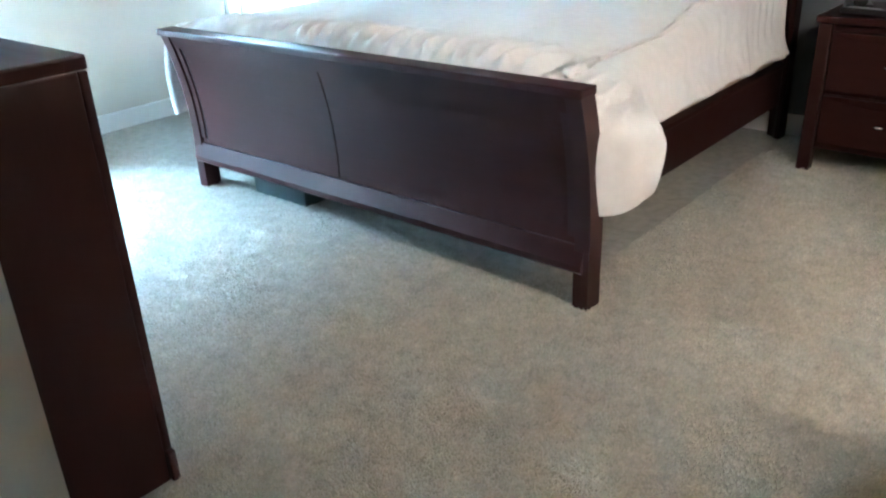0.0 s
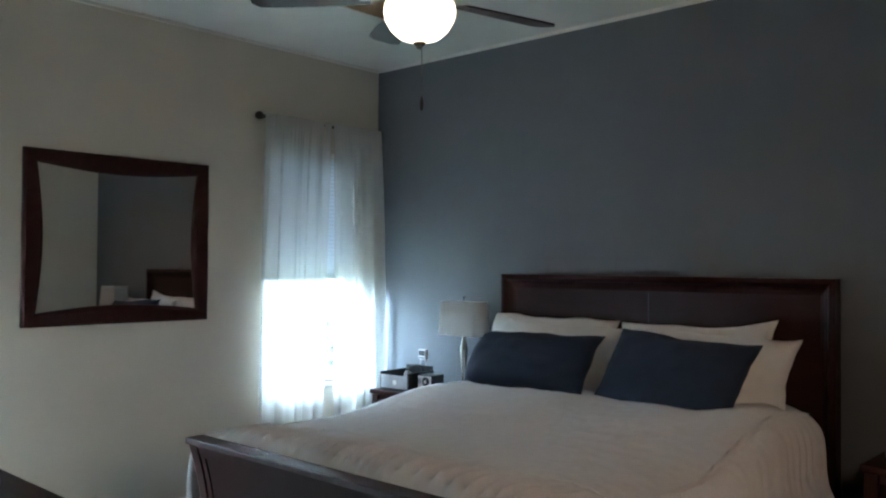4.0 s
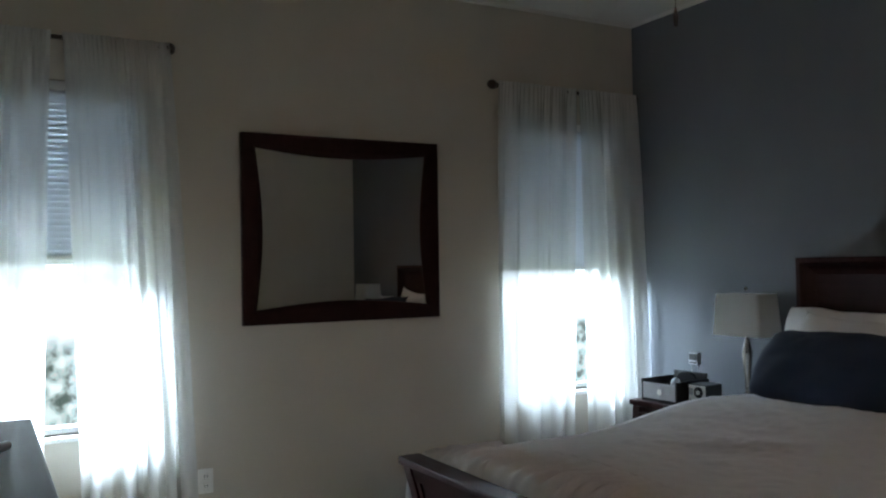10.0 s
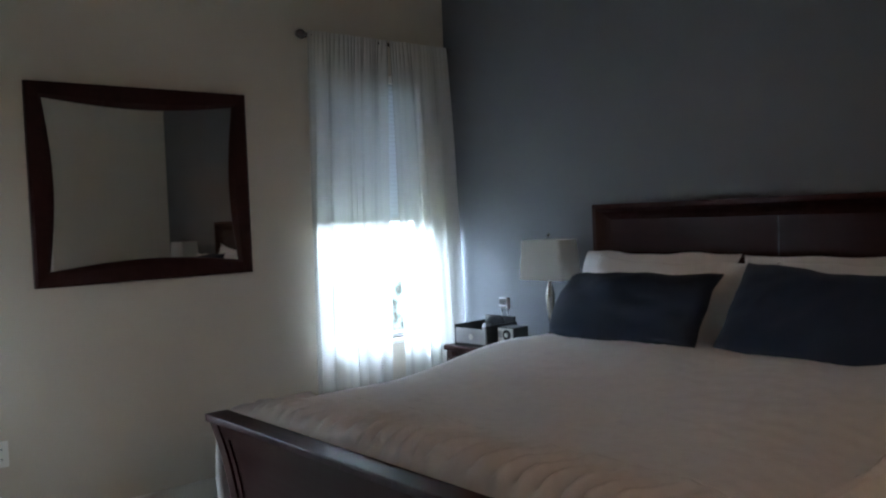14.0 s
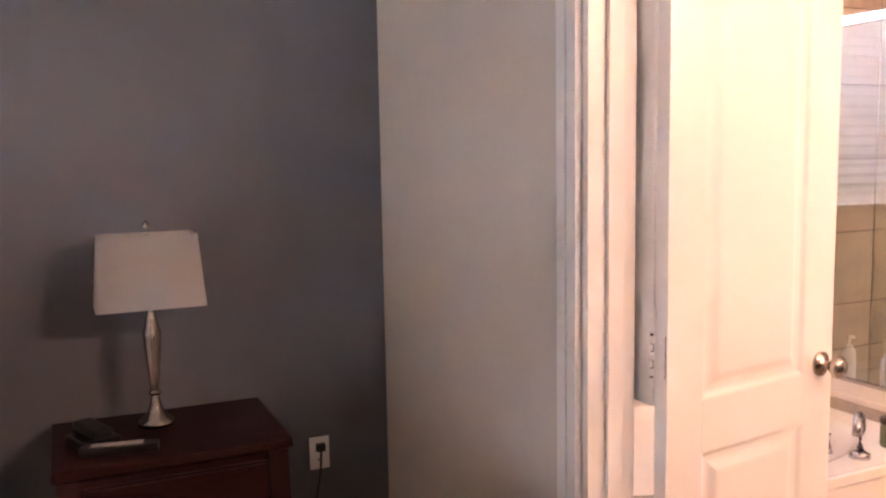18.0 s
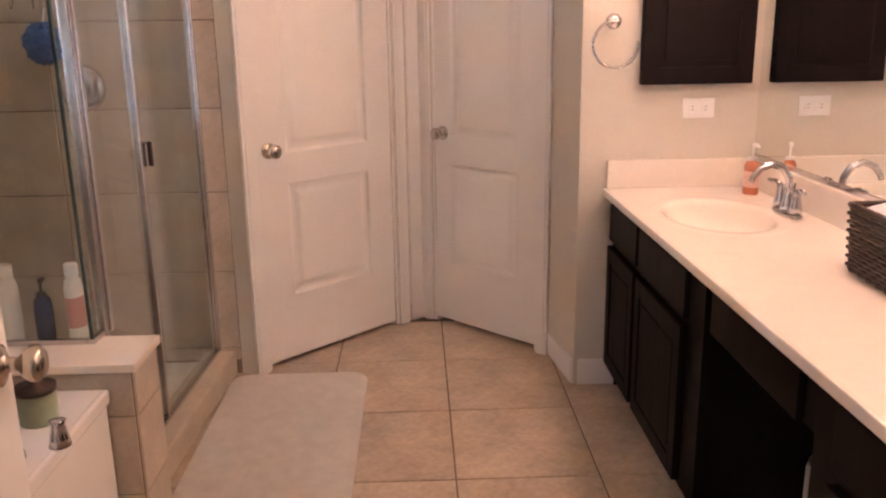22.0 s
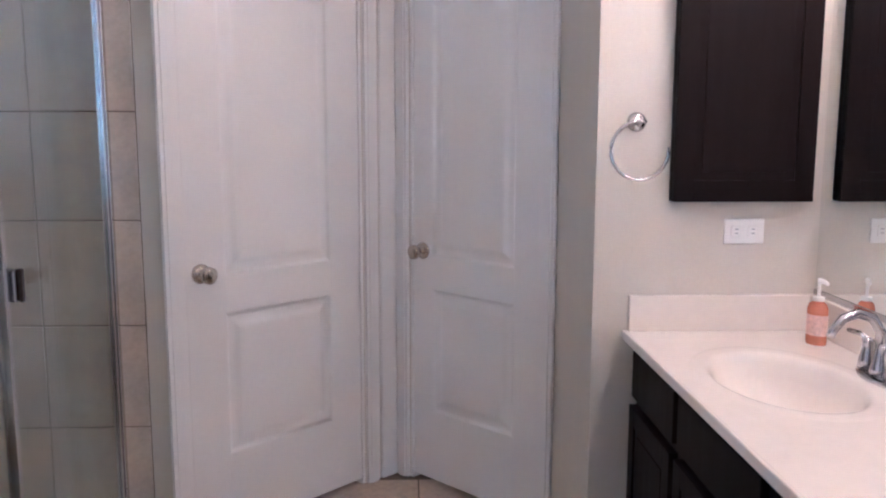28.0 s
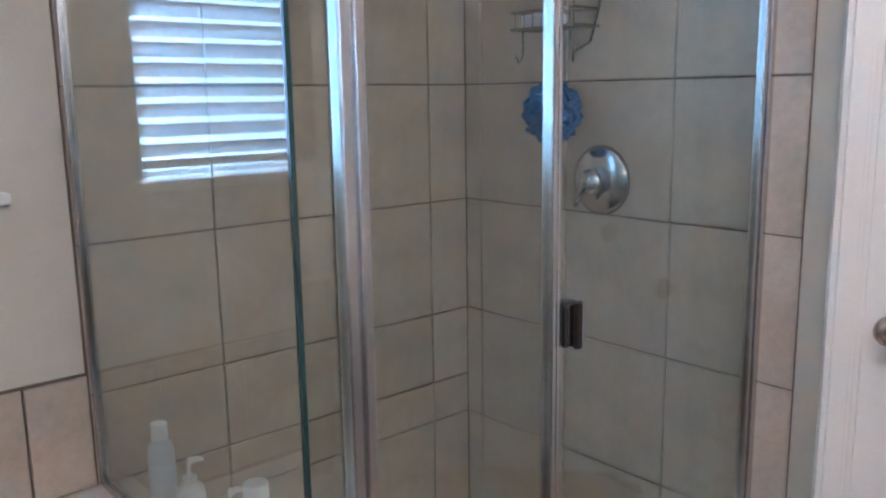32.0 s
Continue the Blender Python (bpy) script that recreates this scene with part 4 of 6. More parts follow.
def pillow(name, w, h, t, centre, tilt, yaw, roll, mat, label, group, seed=0, soft=0.05):
    """A stuffed pillow with pinched corners, leaning back by tilt degrees from upright."""
    def side(s):
        def f(u, v):
            a, c = u * 2 - 1, v * 2 - 1
            body = max(0.0, (1 - abs(a) ** 2.2)) ** 0.6 * max(0.0, (1 - abs(c) ** 2.2)) ** 0.6
            pin = 1 - 0.05 * (1 - a * a) * abs(c) ** 3
            pin2 = 1 - 0.075 * (1 - c * c) * abs(a) ** 4
            rnd = 1 - (soft if a < 0 else 0.02) * abs(a * c) ** 3
            wr = (0.016 * fbm(a * 2 + seed, c * 2, s, 1.6) + 0.004 * fbm(a * 5 + seed, c * 3, s, 3)) * body
            slump = 0.022 * fbm(a * 1.4 + seed, 0.4, seed, 1.0) * (0.4 + 0.6 * c) - 0.02 * max(0.0, c) * (1 - a * a)
            lean = 0.016 * fbm(c * 1.5 + seed, 2.0, seed, 1.1) * a
            return Vector((a * w / 2 * pin2 * rnd + lean, s * (t / 2 * body + wr) if body > 0 else 0, c * h / 2 * pin * rnd + slump))
        return f
    b = sheet(side(1), 26, 20)
    join(b, sheet(side(-1), 26, 20))
    bmesh.ops.remove_doubles(b, verts=b.verts, dist=0.0008)
    ob = finish(name, b, mat, smooth=True)
    ob.matrix_world = Matrix.Translation(centre) @ pose(0, 0, 0, 0, 0, yaw) @ pose(0, 0, 0, -tilt, 0, 0) @ pose(0, 0, 0, 0, roll, 0)
    return tagged(ob, label, "pillow", group)


pillow("white_pillow", 0.87, 0.43, 0.21, (1.635, -0.215, 0.985), 15, 1, 1, M["pillow"], "plump white pillow leaning on the headboard", "white pillows", seed=0, soft=0.14)
pillow("white_pillow", 0.85, 0.42, 0.20, (2.505, -0.215, 0.985), 15, -1, -2, M["pillow"], "white pillow with a pointed corner leaning on the headboard", "white pillows", seed=5)
pillow("white_pillow", 0.81, 0.39, 0.19, (1.80, -0.375, 0.985), 27, 2, 2, M["pillow"], "white pillow leaning in the second row", "white pillows", seed=9)
pillow("white_pillow", 0.81, 0.39, 0.19, (2.675, -0.375, 0.985), 28, -3, 1, M["pillow"], "white pillow with a pinched corner leaning in the second row", "white pillows", seed=13)
pillow("navy_pillow", 0.78, 0.385, 0.19, (1.785, -0.585, 0.968), 40, 4, 1, M["navy"], "navy blue cotton pillow leaning on white pillows", "navy pillows", seed=21, soft=0.15)
pillow("navy_pillow", 0.74, 0.41, 0.19, (2.60, -0.585, 0.985), 37, -3, 3.5, M["navy"], "navy blue cotton pillow tilted against white pillows", "navy pillows", seed=27)

under = finish("storage_box", box(1.52, 1.86, -2.06, -1.55, 0.0, 0.13, 0.006), M["cardboard"])
tagged(under, "dark green storage box under the bed", "box")


def nightstand(x0, x1, y0, y1, h, label):
    w, dp = x1 - x0, y1 - y0
    s = thing("nightstand", (x0, y0, 0), label, "nightstand", "nightstands")
    part("body", box(0.02, w - 0.02, 0.018, dp, 0.10, h - 0.03, 0.004), M["woodv"], s)
    part("top", box(-0.012, w + 0.012, -0.012, dp, h - 0.03, h, 0.008), M["wood"], s)
    for a in (0.0, w - 0.055):
        for c in (0.0, dp - 0.055):
            lg = prism([(a, c), (a + 0.055, c), (a + 0.055, c + 0.055), (a, c + 0.055)], 0, h - 0.031, 0.004)
            for v in lg.verts:
                if v.co.z < 0.05:
                    v.co.x += (0.012 if a > 0.1 else -0.012)
                    v.co.y += -0.012 if c < 0.1 else 0.0
            part("leg", lg, M["woodv"], s)
    for z0, z1 in ((0.13, 0.345), (0.36, h - 0.06)):
        dr = part("drawer", box(0.06, w - 0.06, -0.002, 0.018, z0, z1, 0.004), M["wood"], s)
        lip = prism([(0.062, z1 - 0.002)] + [(0.062 + (w - 0.124) * k / 16, z1 - 0.006 - 0.032 * math.sin(math.pi * k / 16)) for k in range(17)] + [(w - 0.062, z1 - 0.002)], 0.0, 1.0)
        for v in lip.verts:
            low = (z1 - v.co.y) / 0.04
            v.co = Vector((v.co.x, -0.004 if v.co.z < 0.5 else -0.020 + 0.012 * low, v.co.y))
        part("drawer_lip", lip, M["wood"], dr)
        pull = lathe([(0, 0), (0.018, 0.0), (0.020, 0.008), (0.010, 0.014), (0.0, 0.016)], 16)
        bmesh.ops.transform(pull, matrix=Matrix.Translation((w / 2, -0.002, (z0 + z1) / 2 - 0.004)) @ pose(0, 0, 0, 90, 0, 0) @ Matrix.Diagonal((1.1, 0.42, 1, 1)), verts=pull.verts)
        part("pull", pull, M["chrome"], dr, "small oval metal pull", True)
    return s


nightstand(3.375, 3.965, -0.475, -0.035, 0.67, "dark cherry two-drawer nightstand beside the bed")
nightstand(0.47, 1.06, -0.475, -0.035, 0.67, "dark cherry nightstand in the window corner")


def table_lamp(x, y, z, label):
    t = thing("table_lamp", (x, y, z), label, "table lamp", "bedside lamps")
    part("base", lathe([(0, 0), (0.050, 0), (0.053, 0.006), (0.050, 0.014), (0.040, 0.022), (0.026, 0.038), (0.018, 0.056), (0.013, 0.075), (0.012, 0.088)], 28), M["brushed"], t, "brushed silver lamp foot", True)
    part("collar", lathe([(0.012, 0.088), (0.017, 0.092), (0.017, 0.099), (0.012, 0.103)], 24), M["brushed"], t, smooth=True)
    part("stem", lathe([(0.012, 0.103), (0.014, 0.125), (0.018, 0.17), (0.023, 0.225), (0.026, 0.262), (0.026, 0.276), (0.021, 0.286), (0.022, 0.292), (0.017, 0.300), (0.018, 0.308), (0.012, 0.322), (0.009, 0.338), (0.009, 0.38), (0, 0.38)], 28), M["brushed"], t, "turned silver lamp stem", True)
    b = bmesh.new()
    rings = []
    for hx, hy, zz in ((0.150, 0.085, 0.352), (0.134, 0.074, 0.560)):
        pts = []
        for sx, sy in ((-1, -1), (1, -1), (1, 1), (-1, 1)):
            for k in range(5):
                a = math.atan2(sy, sx) - math.pi / 4 + k / 4 * math.pi / 2
                pts.append(b.verts.new((sx * (hx - 0.014) + 0.014 * math.cos(a), sy * (hy - 0.014) + 0.014 * math.sin(a), zz)))
        rings.append(pts)
    n = len(rings[0])
    for k in range(n):
        b.faces.new((rings[0][k], rings[0][(k + 1) % n], rings[1][(k + 1) % n], rings[1][k]))
    bmesh.ops.solidify(b, geom=list(b.faces), thickness=0.003)
    part("shade", b, M["shade"], t, "cream linen rectangular shade")
    part("harp", tube([(0.045 * math.sin(math.pi * k / 10), 0, 0.37 + 0.19 * k / 10) for k in range(11)], 0.002, 6), M["brushed"], t)
    part("harp", tube([(-0.045 * math.sin(math.pi * k / 10), 0, 0.37 + 0.19 * k / 10) for k in range(11)], 0.002, 6), M["brushed"], t)
    part("bulb", lathe([(0, 0.375), (0.014, 0.378), (0.016, 0.40), (0.030, 0.44), (0.024, 0.47), (0, 0.485)], 16), M["plate"], t, smooth=True)
    part("finial", lathe([(0, 0.575), (0.008, 0.578), (0.010, 0.588), (0, 0.60)], 12), M["brushed"], t, smooth=True)
    return t


table_lamp(3.645, -0.190, 0.672, "silver table lamp with a cream rectangular shade")
table_lamp(0.975, -0.165, 0.672, "silver table lamp with a cream shade beside the window")

# on the nightstand by the doorway: phone cradle and remote controls
ph = thing("telephone_cradle", (3.47, -0.30, 0.672), "black cordless telephone in its cradle", "telephone", turn=20)
part("base", box(-0.055, 0.055, -0.06, 0.06, 0.0, 0.028, 0.010, seg=3), M["black"], ph)
part("handset", box(-0.028, 0.028, -0.075, 0.075, 0.030, 0.058, 0.012, seg=3), M["black"], ph)
rm = thing("remote_control", (3.53, -0.405, 0.672), "black remote control on the nightstand", "remote", turn=-12)
part("case", box(-0.10, 0.10, -0.024, 0.024, 0.0, 0.024, 0.008, seg=3), M["black"], rm)
part("buttons", box(-0.07, 0.06, -0.014, 0.014, 0.0242, 0.027, 0.001), M["grey"], rm)

# on the window-side nightstand: tray box with oddments and a small radio
tr = thing("desk_organizer", (0.648, -0.33, 0.672), "black open organizer box with silver front", "organizer", turn=4)
part("case", box(-0.10, 0.09, -0.10, 0.10, 0.0, 0.012, 0.002), M["black"], tr)
for r in ((-0.10, -0.092, -0.10, 0.10, 0.012, 0.085), (0.082, 0.09, -0.10, 0.10, 0.012, 0.085), (-0.092, 0.082, 0.092, 0.10, 0.012, 0.105)):
    part("side", box(*r, 0.002), M["black"], tr)
part("front", box(-0.092, 0.082, -0.10, -0.092, 0.012, 0.072, 0.002), M["pewter_panel"], tr, "silver grey front panel")
part("badge", lathe([(0, 0), (0.012, 0), (0.012, 0.003), (0, 0.004)], 16, centre=(0, -0.1035, 0.04), axis="y"), M["plate"], tr)
ra = thing("clock_radio", (0.832, -0.31, 0.672), "small silver clock radio with a round dial", "radio", turn=6)
part("case", box(-0.042, 0.044, -0.05, 0.05, 0.0, 0.080, 0.007, seg=3), M["black"], ra)
part("front", box(-0.040, 0.040, -0.0545, -0.0505, 0.004, 0.077, 0.002), M["plate"], ra, "silver white front panel")
part("dial", lathe([(0, 0), (0.021, 0), (0.019, 0.006), (0, 0.007)], 22, centre=(0.012, -0.0615, 0.052), axis="y"), M["black"], ra)
part("dial_cap", lathe([(0, 0), (0.009, 0), (0.008, 0.003), (0, 0.004)], 16, centre=(0.012, -0.0655, 0.052), axis="y"), M["plate"], ra)
part("display", box(-0.032, 0.034, -0.0562, -0.0546, 0.012, 0.022, 0.0005), M["black"], ra)
part("speaker_slot", box(-0.038, -0.018, -0.0562, -0.0546, 0.040, 0.066, 0.0005), M["pewter_panel"], ra)
hp = thing("headphones", (0.675, -0.30, 0.686), "dark headphones lying in the organizer", "headphones", turn=15)
part("band", tube([(0.06 * math.cos(a), 0.02, 0.05 + 0.055 * math.sin(a)) for a in [math.pi * k / 14 for k in range(15)]], 0.006, 8), M["black"], hp)
for s in (-1, 1):
    part("ear_cup", lathe([(0, -0.012), (0.030, -0.012), (0.034, 0), (0.030, 0.012), (0, 0.012)], 18, centre=(s * 0.06, 0.02, 0.034), axis="x"), M["grey"], hp, smooth=True)
ck = thing("desk_clock", (0.575, -0.115, 0.672), "small dark clock with pale rim on a wire stand", "clock")
part("body", box(-0.036, 0.036, -0.012, 0.014, 0.165, 0.232, 0.008, seg=3), M["pewter_panel"], ck)
part("face", box(-0.028, 0.028, -0.0150, -0.0122, 0.190, 0.224, 0.002), M["black"], ck)
part("button_bar", box(-0.026, 0.026, -0.0150, -0.0122, 0.172, 0.180, 0.001), M["black"], ck)
for s_ in (-1, 1):
    part("stand", tube([(s_ * 0.045, -0.03, 0.006), (s_ * 0.030, 0.004, 0.10), (s_ * 0.020, 0.0, 0.168)], 0.004, 8), M["grey"], ck)
part("stand_bar", box(-0.05, 0.05, -0.035, 0.03, 0.0, 0.008, 0.002), M["grey"], ck)

for ob in (tr, ra):
    ob.scale = (1.25, 1.25, 1.35)
hp.location.z += 0.03


def wall_mirror():
    """A mirror whose dark frame has bowed inner edges."""
    y0, y1, z0, z1 = -2.445, -1.395, 1.13, 2.043
    m = thing("wall_mirror", (0.0, (y0 + y1) / 2, (z0 + z1) / 2), "wall mirror in a wide dark wood frame with bowed edges", "mirror")
    w, h = (y1 - y0) / 2, (z1 - z0) / 2
    n = 24
    def loop(b, inset, bow, x):
        pts = []
        for c0, c1, nrm in (((-1, -1), (1, -1), (0, 1)), ((1, -1), (1, 1), (-1, 0)), ((1, 1), (-1, 1), (0, -1)), ((-1, 1), (-1, -1), (1, 0))):
            for k in range(n):
                u = k / n
                a = (c0[0] + (c1[0] - c0[0]) * u) * (w - inset) + nrm[0] * bow * math.sin(math.pi * u)
                c = (c0[1] + (c1[1] - c0[1]) * u) * (h - inset) + nrm[1] * bow * math.sin(math.pi * u)
                pts.append(b.verts.new((x, a, c)))
        return pts
    b = bmesh.new()
    rings = [loop(b, 0, 0, 0.003), loop(b, 0, 0, 0.028), loop(b, 0.010, 0.0, 0.036), loop(b, 0.055, 0.020, 0.030), loop(b, 0.068, 0.032, 0.020), loop(b, 0.070, 0.034, 0.010)]
    for p, q in zip(rings, rings[1:]):
        for k in range(len(p)):
            b.faces.new((p[k], p[(k + 1) % len(p)], q[(k + 1) % len(q)], q[k]))
    part("frame", b, M["wood"], m)
    part("mirror_glass", box(0.005, 0.010, -w + 0.05, w - 0.05, -h + 0.05, h - 0.05), M["mirror"], m, "clear mirror glass")
    return m


wall_mirror()


def outlet(name, place, face, label, plugs=True, gang=1):
    o = thing(name, place, label, "outlet", turn=face)
    w = 0.035 if gang == 1 else 0.058
    part("plate", box(-w, w, -0.006, 0.0, -0.057, 0.057, 0.003), M["plate"], o)
    if plugs:
        for z in (-0.022, 0.022):
            part("socket", box(-0.016, 0.016, -0.0085, -0.006, z - 0.014, z + 0.014, 0.003), M["plate"], o)
            for dx in (-0.006, 0.006):
                part("slot", box(dx - 0.0015, dx + 0.0015, -0.0092, -0.0086, z - 0.004, z + 0.006), M["black"], o)
    return o


outlet("wall_outlet", (0.0, -2.62, 0.43), 90, "white wall outlet low on the beige wall")
on = outlet("wall_outlet", (4.185, 0.0, 0.435), 0, "white wall outlet with a black plug")
part("plug", box(-0.016, 0.016, -0.030, -0.0093, 0.010, 0.038, 0.005), M["black"], on, "black plug")
cord = finish("lamp_cord", tube([(4.185, -0.026, 0.448), (4.18, -0.03, 0.38), (4.15, -0.03, 0.22), (4.08, -0.04, 0.06), (4.02, -0.06, 0.012)], 0.004, 8), M["black"])
tagged(cord, "thin dark power cord hanging from the outlet", "cord")


def dresser():
    x0, x1, y0, y1, h = 1.415, 2.925, -3.852, -3.40, 1.01
    w, dp = x1 - x0, y1 - y0
    d = thing("dresser", (x0, y0, 0), "tall dark cherry wood dresser under the television", "dresser")
    body = box(0.004, w - 0.002, 0.0, dp - 0.022, 0.0, h - 0.03, 0.004)
    part("body", body, M["woodv"], d)
    part("top", box(0.0, w, 0.0, dp, h - 0.03, h, 0.006), M["wood"], d)
    for z0, z1 in ((0.10, 0.38), (0.40, 0.68), (0.70, 0.965)):
        for j in range(3):
            a = 0.05 + j * (w - 0.10) / 3
            dr = part("drawer", box(a + 0.008, a + (w - 0.10) / 3 - 0.008, dp - 0.022, dp - 0.004, z0, z1, 0.004), M["wood"], d)
            part("pull", lathe([(0, 0), (0.008, 0.0), (0.008, 0.014), (0.017, 0.018), (0.016, 0.026), (0, 0.028)], 16, centre=(a + (w - 0.10) / 6, dp - 0.004, (z0 + z1) / 2 + 0.04), axis="y"), M["brushed"], dr, "round metal drawer knob", True)
    part("plinth", box(0.0, w + 0.012, dp - 0.022, dp - 0.002, 0.0, 0.085, 0.005), M["wood"], d)
    for a, c in ((0.0, 0.045), (w - 0.045, w)):
        part("corner_stile", box(a, c, dp - 0.022, dp - 0.003, 0.086, h - 0.031, 0.004), M["woodv"], d)
    return d


dresser()


def television():
    t = thing("television", (2.322, -3.608, 1.012), "large flat television in a silver grey frame", "television", turn=180)
    w, z0, z1 = 0.477, 0.075, 0.690
    part("cabinet", box(-w, w, -0.02, 0.075, z0, z1, 0.014, seg=3), M["black"], t)
    b = bmesh.new()
    for r in ((-w, w, z1 - 0.045, z1), (-w, w, z0, z0 + 0.115), (-w, -w + 0.045, z0 + 0.115, z1 - 0.045), (w - 0.045, w, z0 + 0.115, z1 - 0.045)):
        box(r[0], r[1], -0.042, -0.021, r[2], r[3], 0.006, bm=b)
    part("bezel", b, M["pewter"], t, "silver grey bezel")
    part("screen", box(-w + 0.045, w - 0.045, -0.030, -0.022, z0 + 0.115, z1 - 0.045), M["screen"], t, "glossy dark screen")
    part("inner_frame", tube([(-w + 0.05, -0.033, z0 + 0.12), (w - 0.05, -0.033, z0 + 0.12), (w - 0.05, -0.033, z1 - 0.05), (-w + 0.05, -0.033, z1 - 0.05)], 0.004, 6, closed=True), M["black"], t)
    part("neck", box(-0.09, 0.09, 0.0, 0.05, 0.012, z0 + 0.02, 0.008), M["pewter"], t)
    for s in (-1, 1):
        r = 1.22 if s > 0 else 0.8
        pts = [(s * 0.06, 0.03, 0.012), (s * 0.22 * r, -0.02, 0.012), (s * 0.32 * r, -0.08, 0.012), (s * 0.39 * r, -0.14, 0.012)]
        part("stand_foot", tube(pts, [0.012, 0.012, 0.012, 0.010], 10), M["pewter"], t, "curved silver stand foot", True)
    return t


television()
cb = thing("cable_box", (1.56, -3.70, 1.012), "flat black cable box on the dresser", "cable box", turn=8)
part("case", box(-0.13, 0.13, -0.10, 0.12, 0.006, 0.052, 0.004), M["black"], cb)
part("front_panel", box(-0.12, 0.12, 0.1205, 0.124, 0.012, 0.046, 0.001), M["grey"], cb)
for a in (-0.1, 0.1):
    for c in (-0.08, 0.09):
        part("foot", lathe([(0, 0), (0.01, 0), (0.01, 0.006), (0, 0.006)], 10, centre=(a, c, 0)), M["black"], cb)


def ceiling_fan():
    f = thing("ceiling_fan", (2.205, -1.845, 2.285), "five-blade ceiling fan with lit frosted glass bowls", "ceiling fan")
    top = 3.13 - 2.285
    part("canopy", lathe([(0, top), (0.070, top), (0.068, top - 0.03), (0.040, top - 0.065), (0.016, top - 0.075)], 28), M["nickel"], f, smooth=True)
    part("downrod", tube([(0, 0, 0.385), (0, 0, top - 0.06)], 0.0125, 14), M["nickel"], f, "long nickel downrod")
    part("yoke", lathe([(0.0, 0.395), (0.022, 0.39), (0.035, 0.37), (0.040, 0.352), (0.0, 0.352)], 24), M["nickel"], f, smooth=True)
    part("upper_glass", lathe([(0.0, 0.352), (0.060, 0.350), (0.108, 0.338), (0.134, 0.312), (0.140, 0.280), (0.134, 0.250), (0.118, 0.228), (0.09, 0.218), (0, 0.216)], 40), M["fanamber"], f, "amber lit glass housing", True)
    part("motor_ring", lathe([(0.0, 0.2155), (0.105, 0.2155), (0.128, 0.206), (0.136, 0.192), (0.132, 0.178), (0.10, 0.170), (0.0, 0.170)], 40), M["plate"], f, "pale motor ring", True)
    part("bowl", lathe([(0.0, 0.018), (0.040, 0.020), (0.078, 0.034), (0.110, 0.062), (0.131, 0.100), (0.138, 0.132), (0.134, 0.158), (0.122, 0.1695), (0, 0.1695)], 40), M["fanglass"], f, "white lit glass bowl", True)
    part("finial", lathe([(0, -0.010), (0.008, -0.008), (0.012, 0.002), (0.022, 0.010), (0.026, 0.017), (0.0, 0.0178)], 16), M["nickel"], f, smooth=True)
    part("pull_chain", tube([(0.012, 0, 0.0), (0.014, 0.0, -0.10), (0.013, 0, -0.19)], 0.0018, 6), M["nickel"], f)
    part("pull_fob", lathe([(0, -0.245), (0.006, -0.24), (0.008, -0.215), (0.003, -0.19), (0, -0.19)], 12, centre=(0.013, 0, 0)), M["bronze"], f, smooth=True)
    for k in range(5):
        a = 5 + 72 * k
        arm = part("blade_arm", box(0.12, 0.23, -0.016, 0.016, 0.180, 0.188, 0.003), M["nickel"], f)
        arm.matrix_local = pose(0, 0, 0, 0, 0, a)
        def outline(u, v):
            x = 0.19 + 0.46 * u
            half = (0.048 + 0.022 * math.sin(min(1, u * 1.15) * math.pi * 0.55)) * (1 - max(0, (u - 0.93) / 0.07) ** 2 * 0.45)
            return Vector((x, (v * 2 - 1) * half, 0.0))
        bl = sheet(outline, 18, 4, 0.007)
        bmesh.ops.transform(bl, matrix=pose(0, 0, 0.192, 0, 0, a) @ pose(0, 0, 0, 11, 0, 0), verts=bl.verts)
        part("blade", bl, M["woodv"], f, "dark wood fan blade")
    return f


ceiling_fan()


# ---- bathroom things ----
def oval_bowl(rx, ry, depth, n=40):
    """An integral basin: flat rim, rolled edge and a dished bowl."""
    b = bmesh.new()
    prof = [(1.24, 0.0003), (1.21, 0.0011), (1.16, 0.0012), (1.06, 0.0008), (1.0, -0.001), (0.96, -0.008), (0.92, -0.020), (0.85, -depth * 0.42), (0.75, -depth * 0.64), (0.60, -depth * 0.83), (0.40, -depth * 0.94), (0.10, -depth)]
    rings = []
    for s, z in prof:
        rings.append([b.verts.new((rx * s * math.cos(2 * math.pi * k / n), ry * s * math.sin(2 * math.pi * k / n), z)) for k in range(n)])
    for p, q in zip(rings, rings[1:]):
        for k in range(n):
            b.faces.new((p[k], p[(k + 1) % n], q[(k + 1) % n], q[k]))
    b.faces.new(rings[-1])
    return b


CT, CF, CB, CX0, CX1 = 0.780, -2.535, -3.083, XE + 0.003, 7.027
SINKS = ((6.545, -2.785, 0.235, 0.165), (4.80, -2.788, 0.252, 0.170))
top = thing("countertop", ((CX0 + CX1) / 2, (CF + CB) / 2, CT), "cream cultured marble vanity top with two oval basins", "countertop")
ox, oy = (CX0 + CX1) / 2, (CF + CB) / 2
b = bmesh.new()
NX, NY = 220, 50
grid = [[b.verts.new((CX0 + (CX1 - CX0) * i / NX - ox, CB + (CF - CB) * j / NY - oy, 0.0)) for j in range(NY + 1)] for i in range(NX + 1)]
for i in range(NX):
    for j in range(NY):
        cx, cy = CX0 + (CX1 - CX0) * (i + 0.5) / NX, CB + (CF - CB) * (j + 0.5) / NY
        if all(((cx - sx) / rx) ** 2 + ((cy - sy) / ry) ** 2 > 1.30 for sx, sy, rx, ry in SINKS):
            b.faces.new((grid[i][j], grid[i + 1][j], grid[i + 1][j + 1], grid[i][j + 1]))
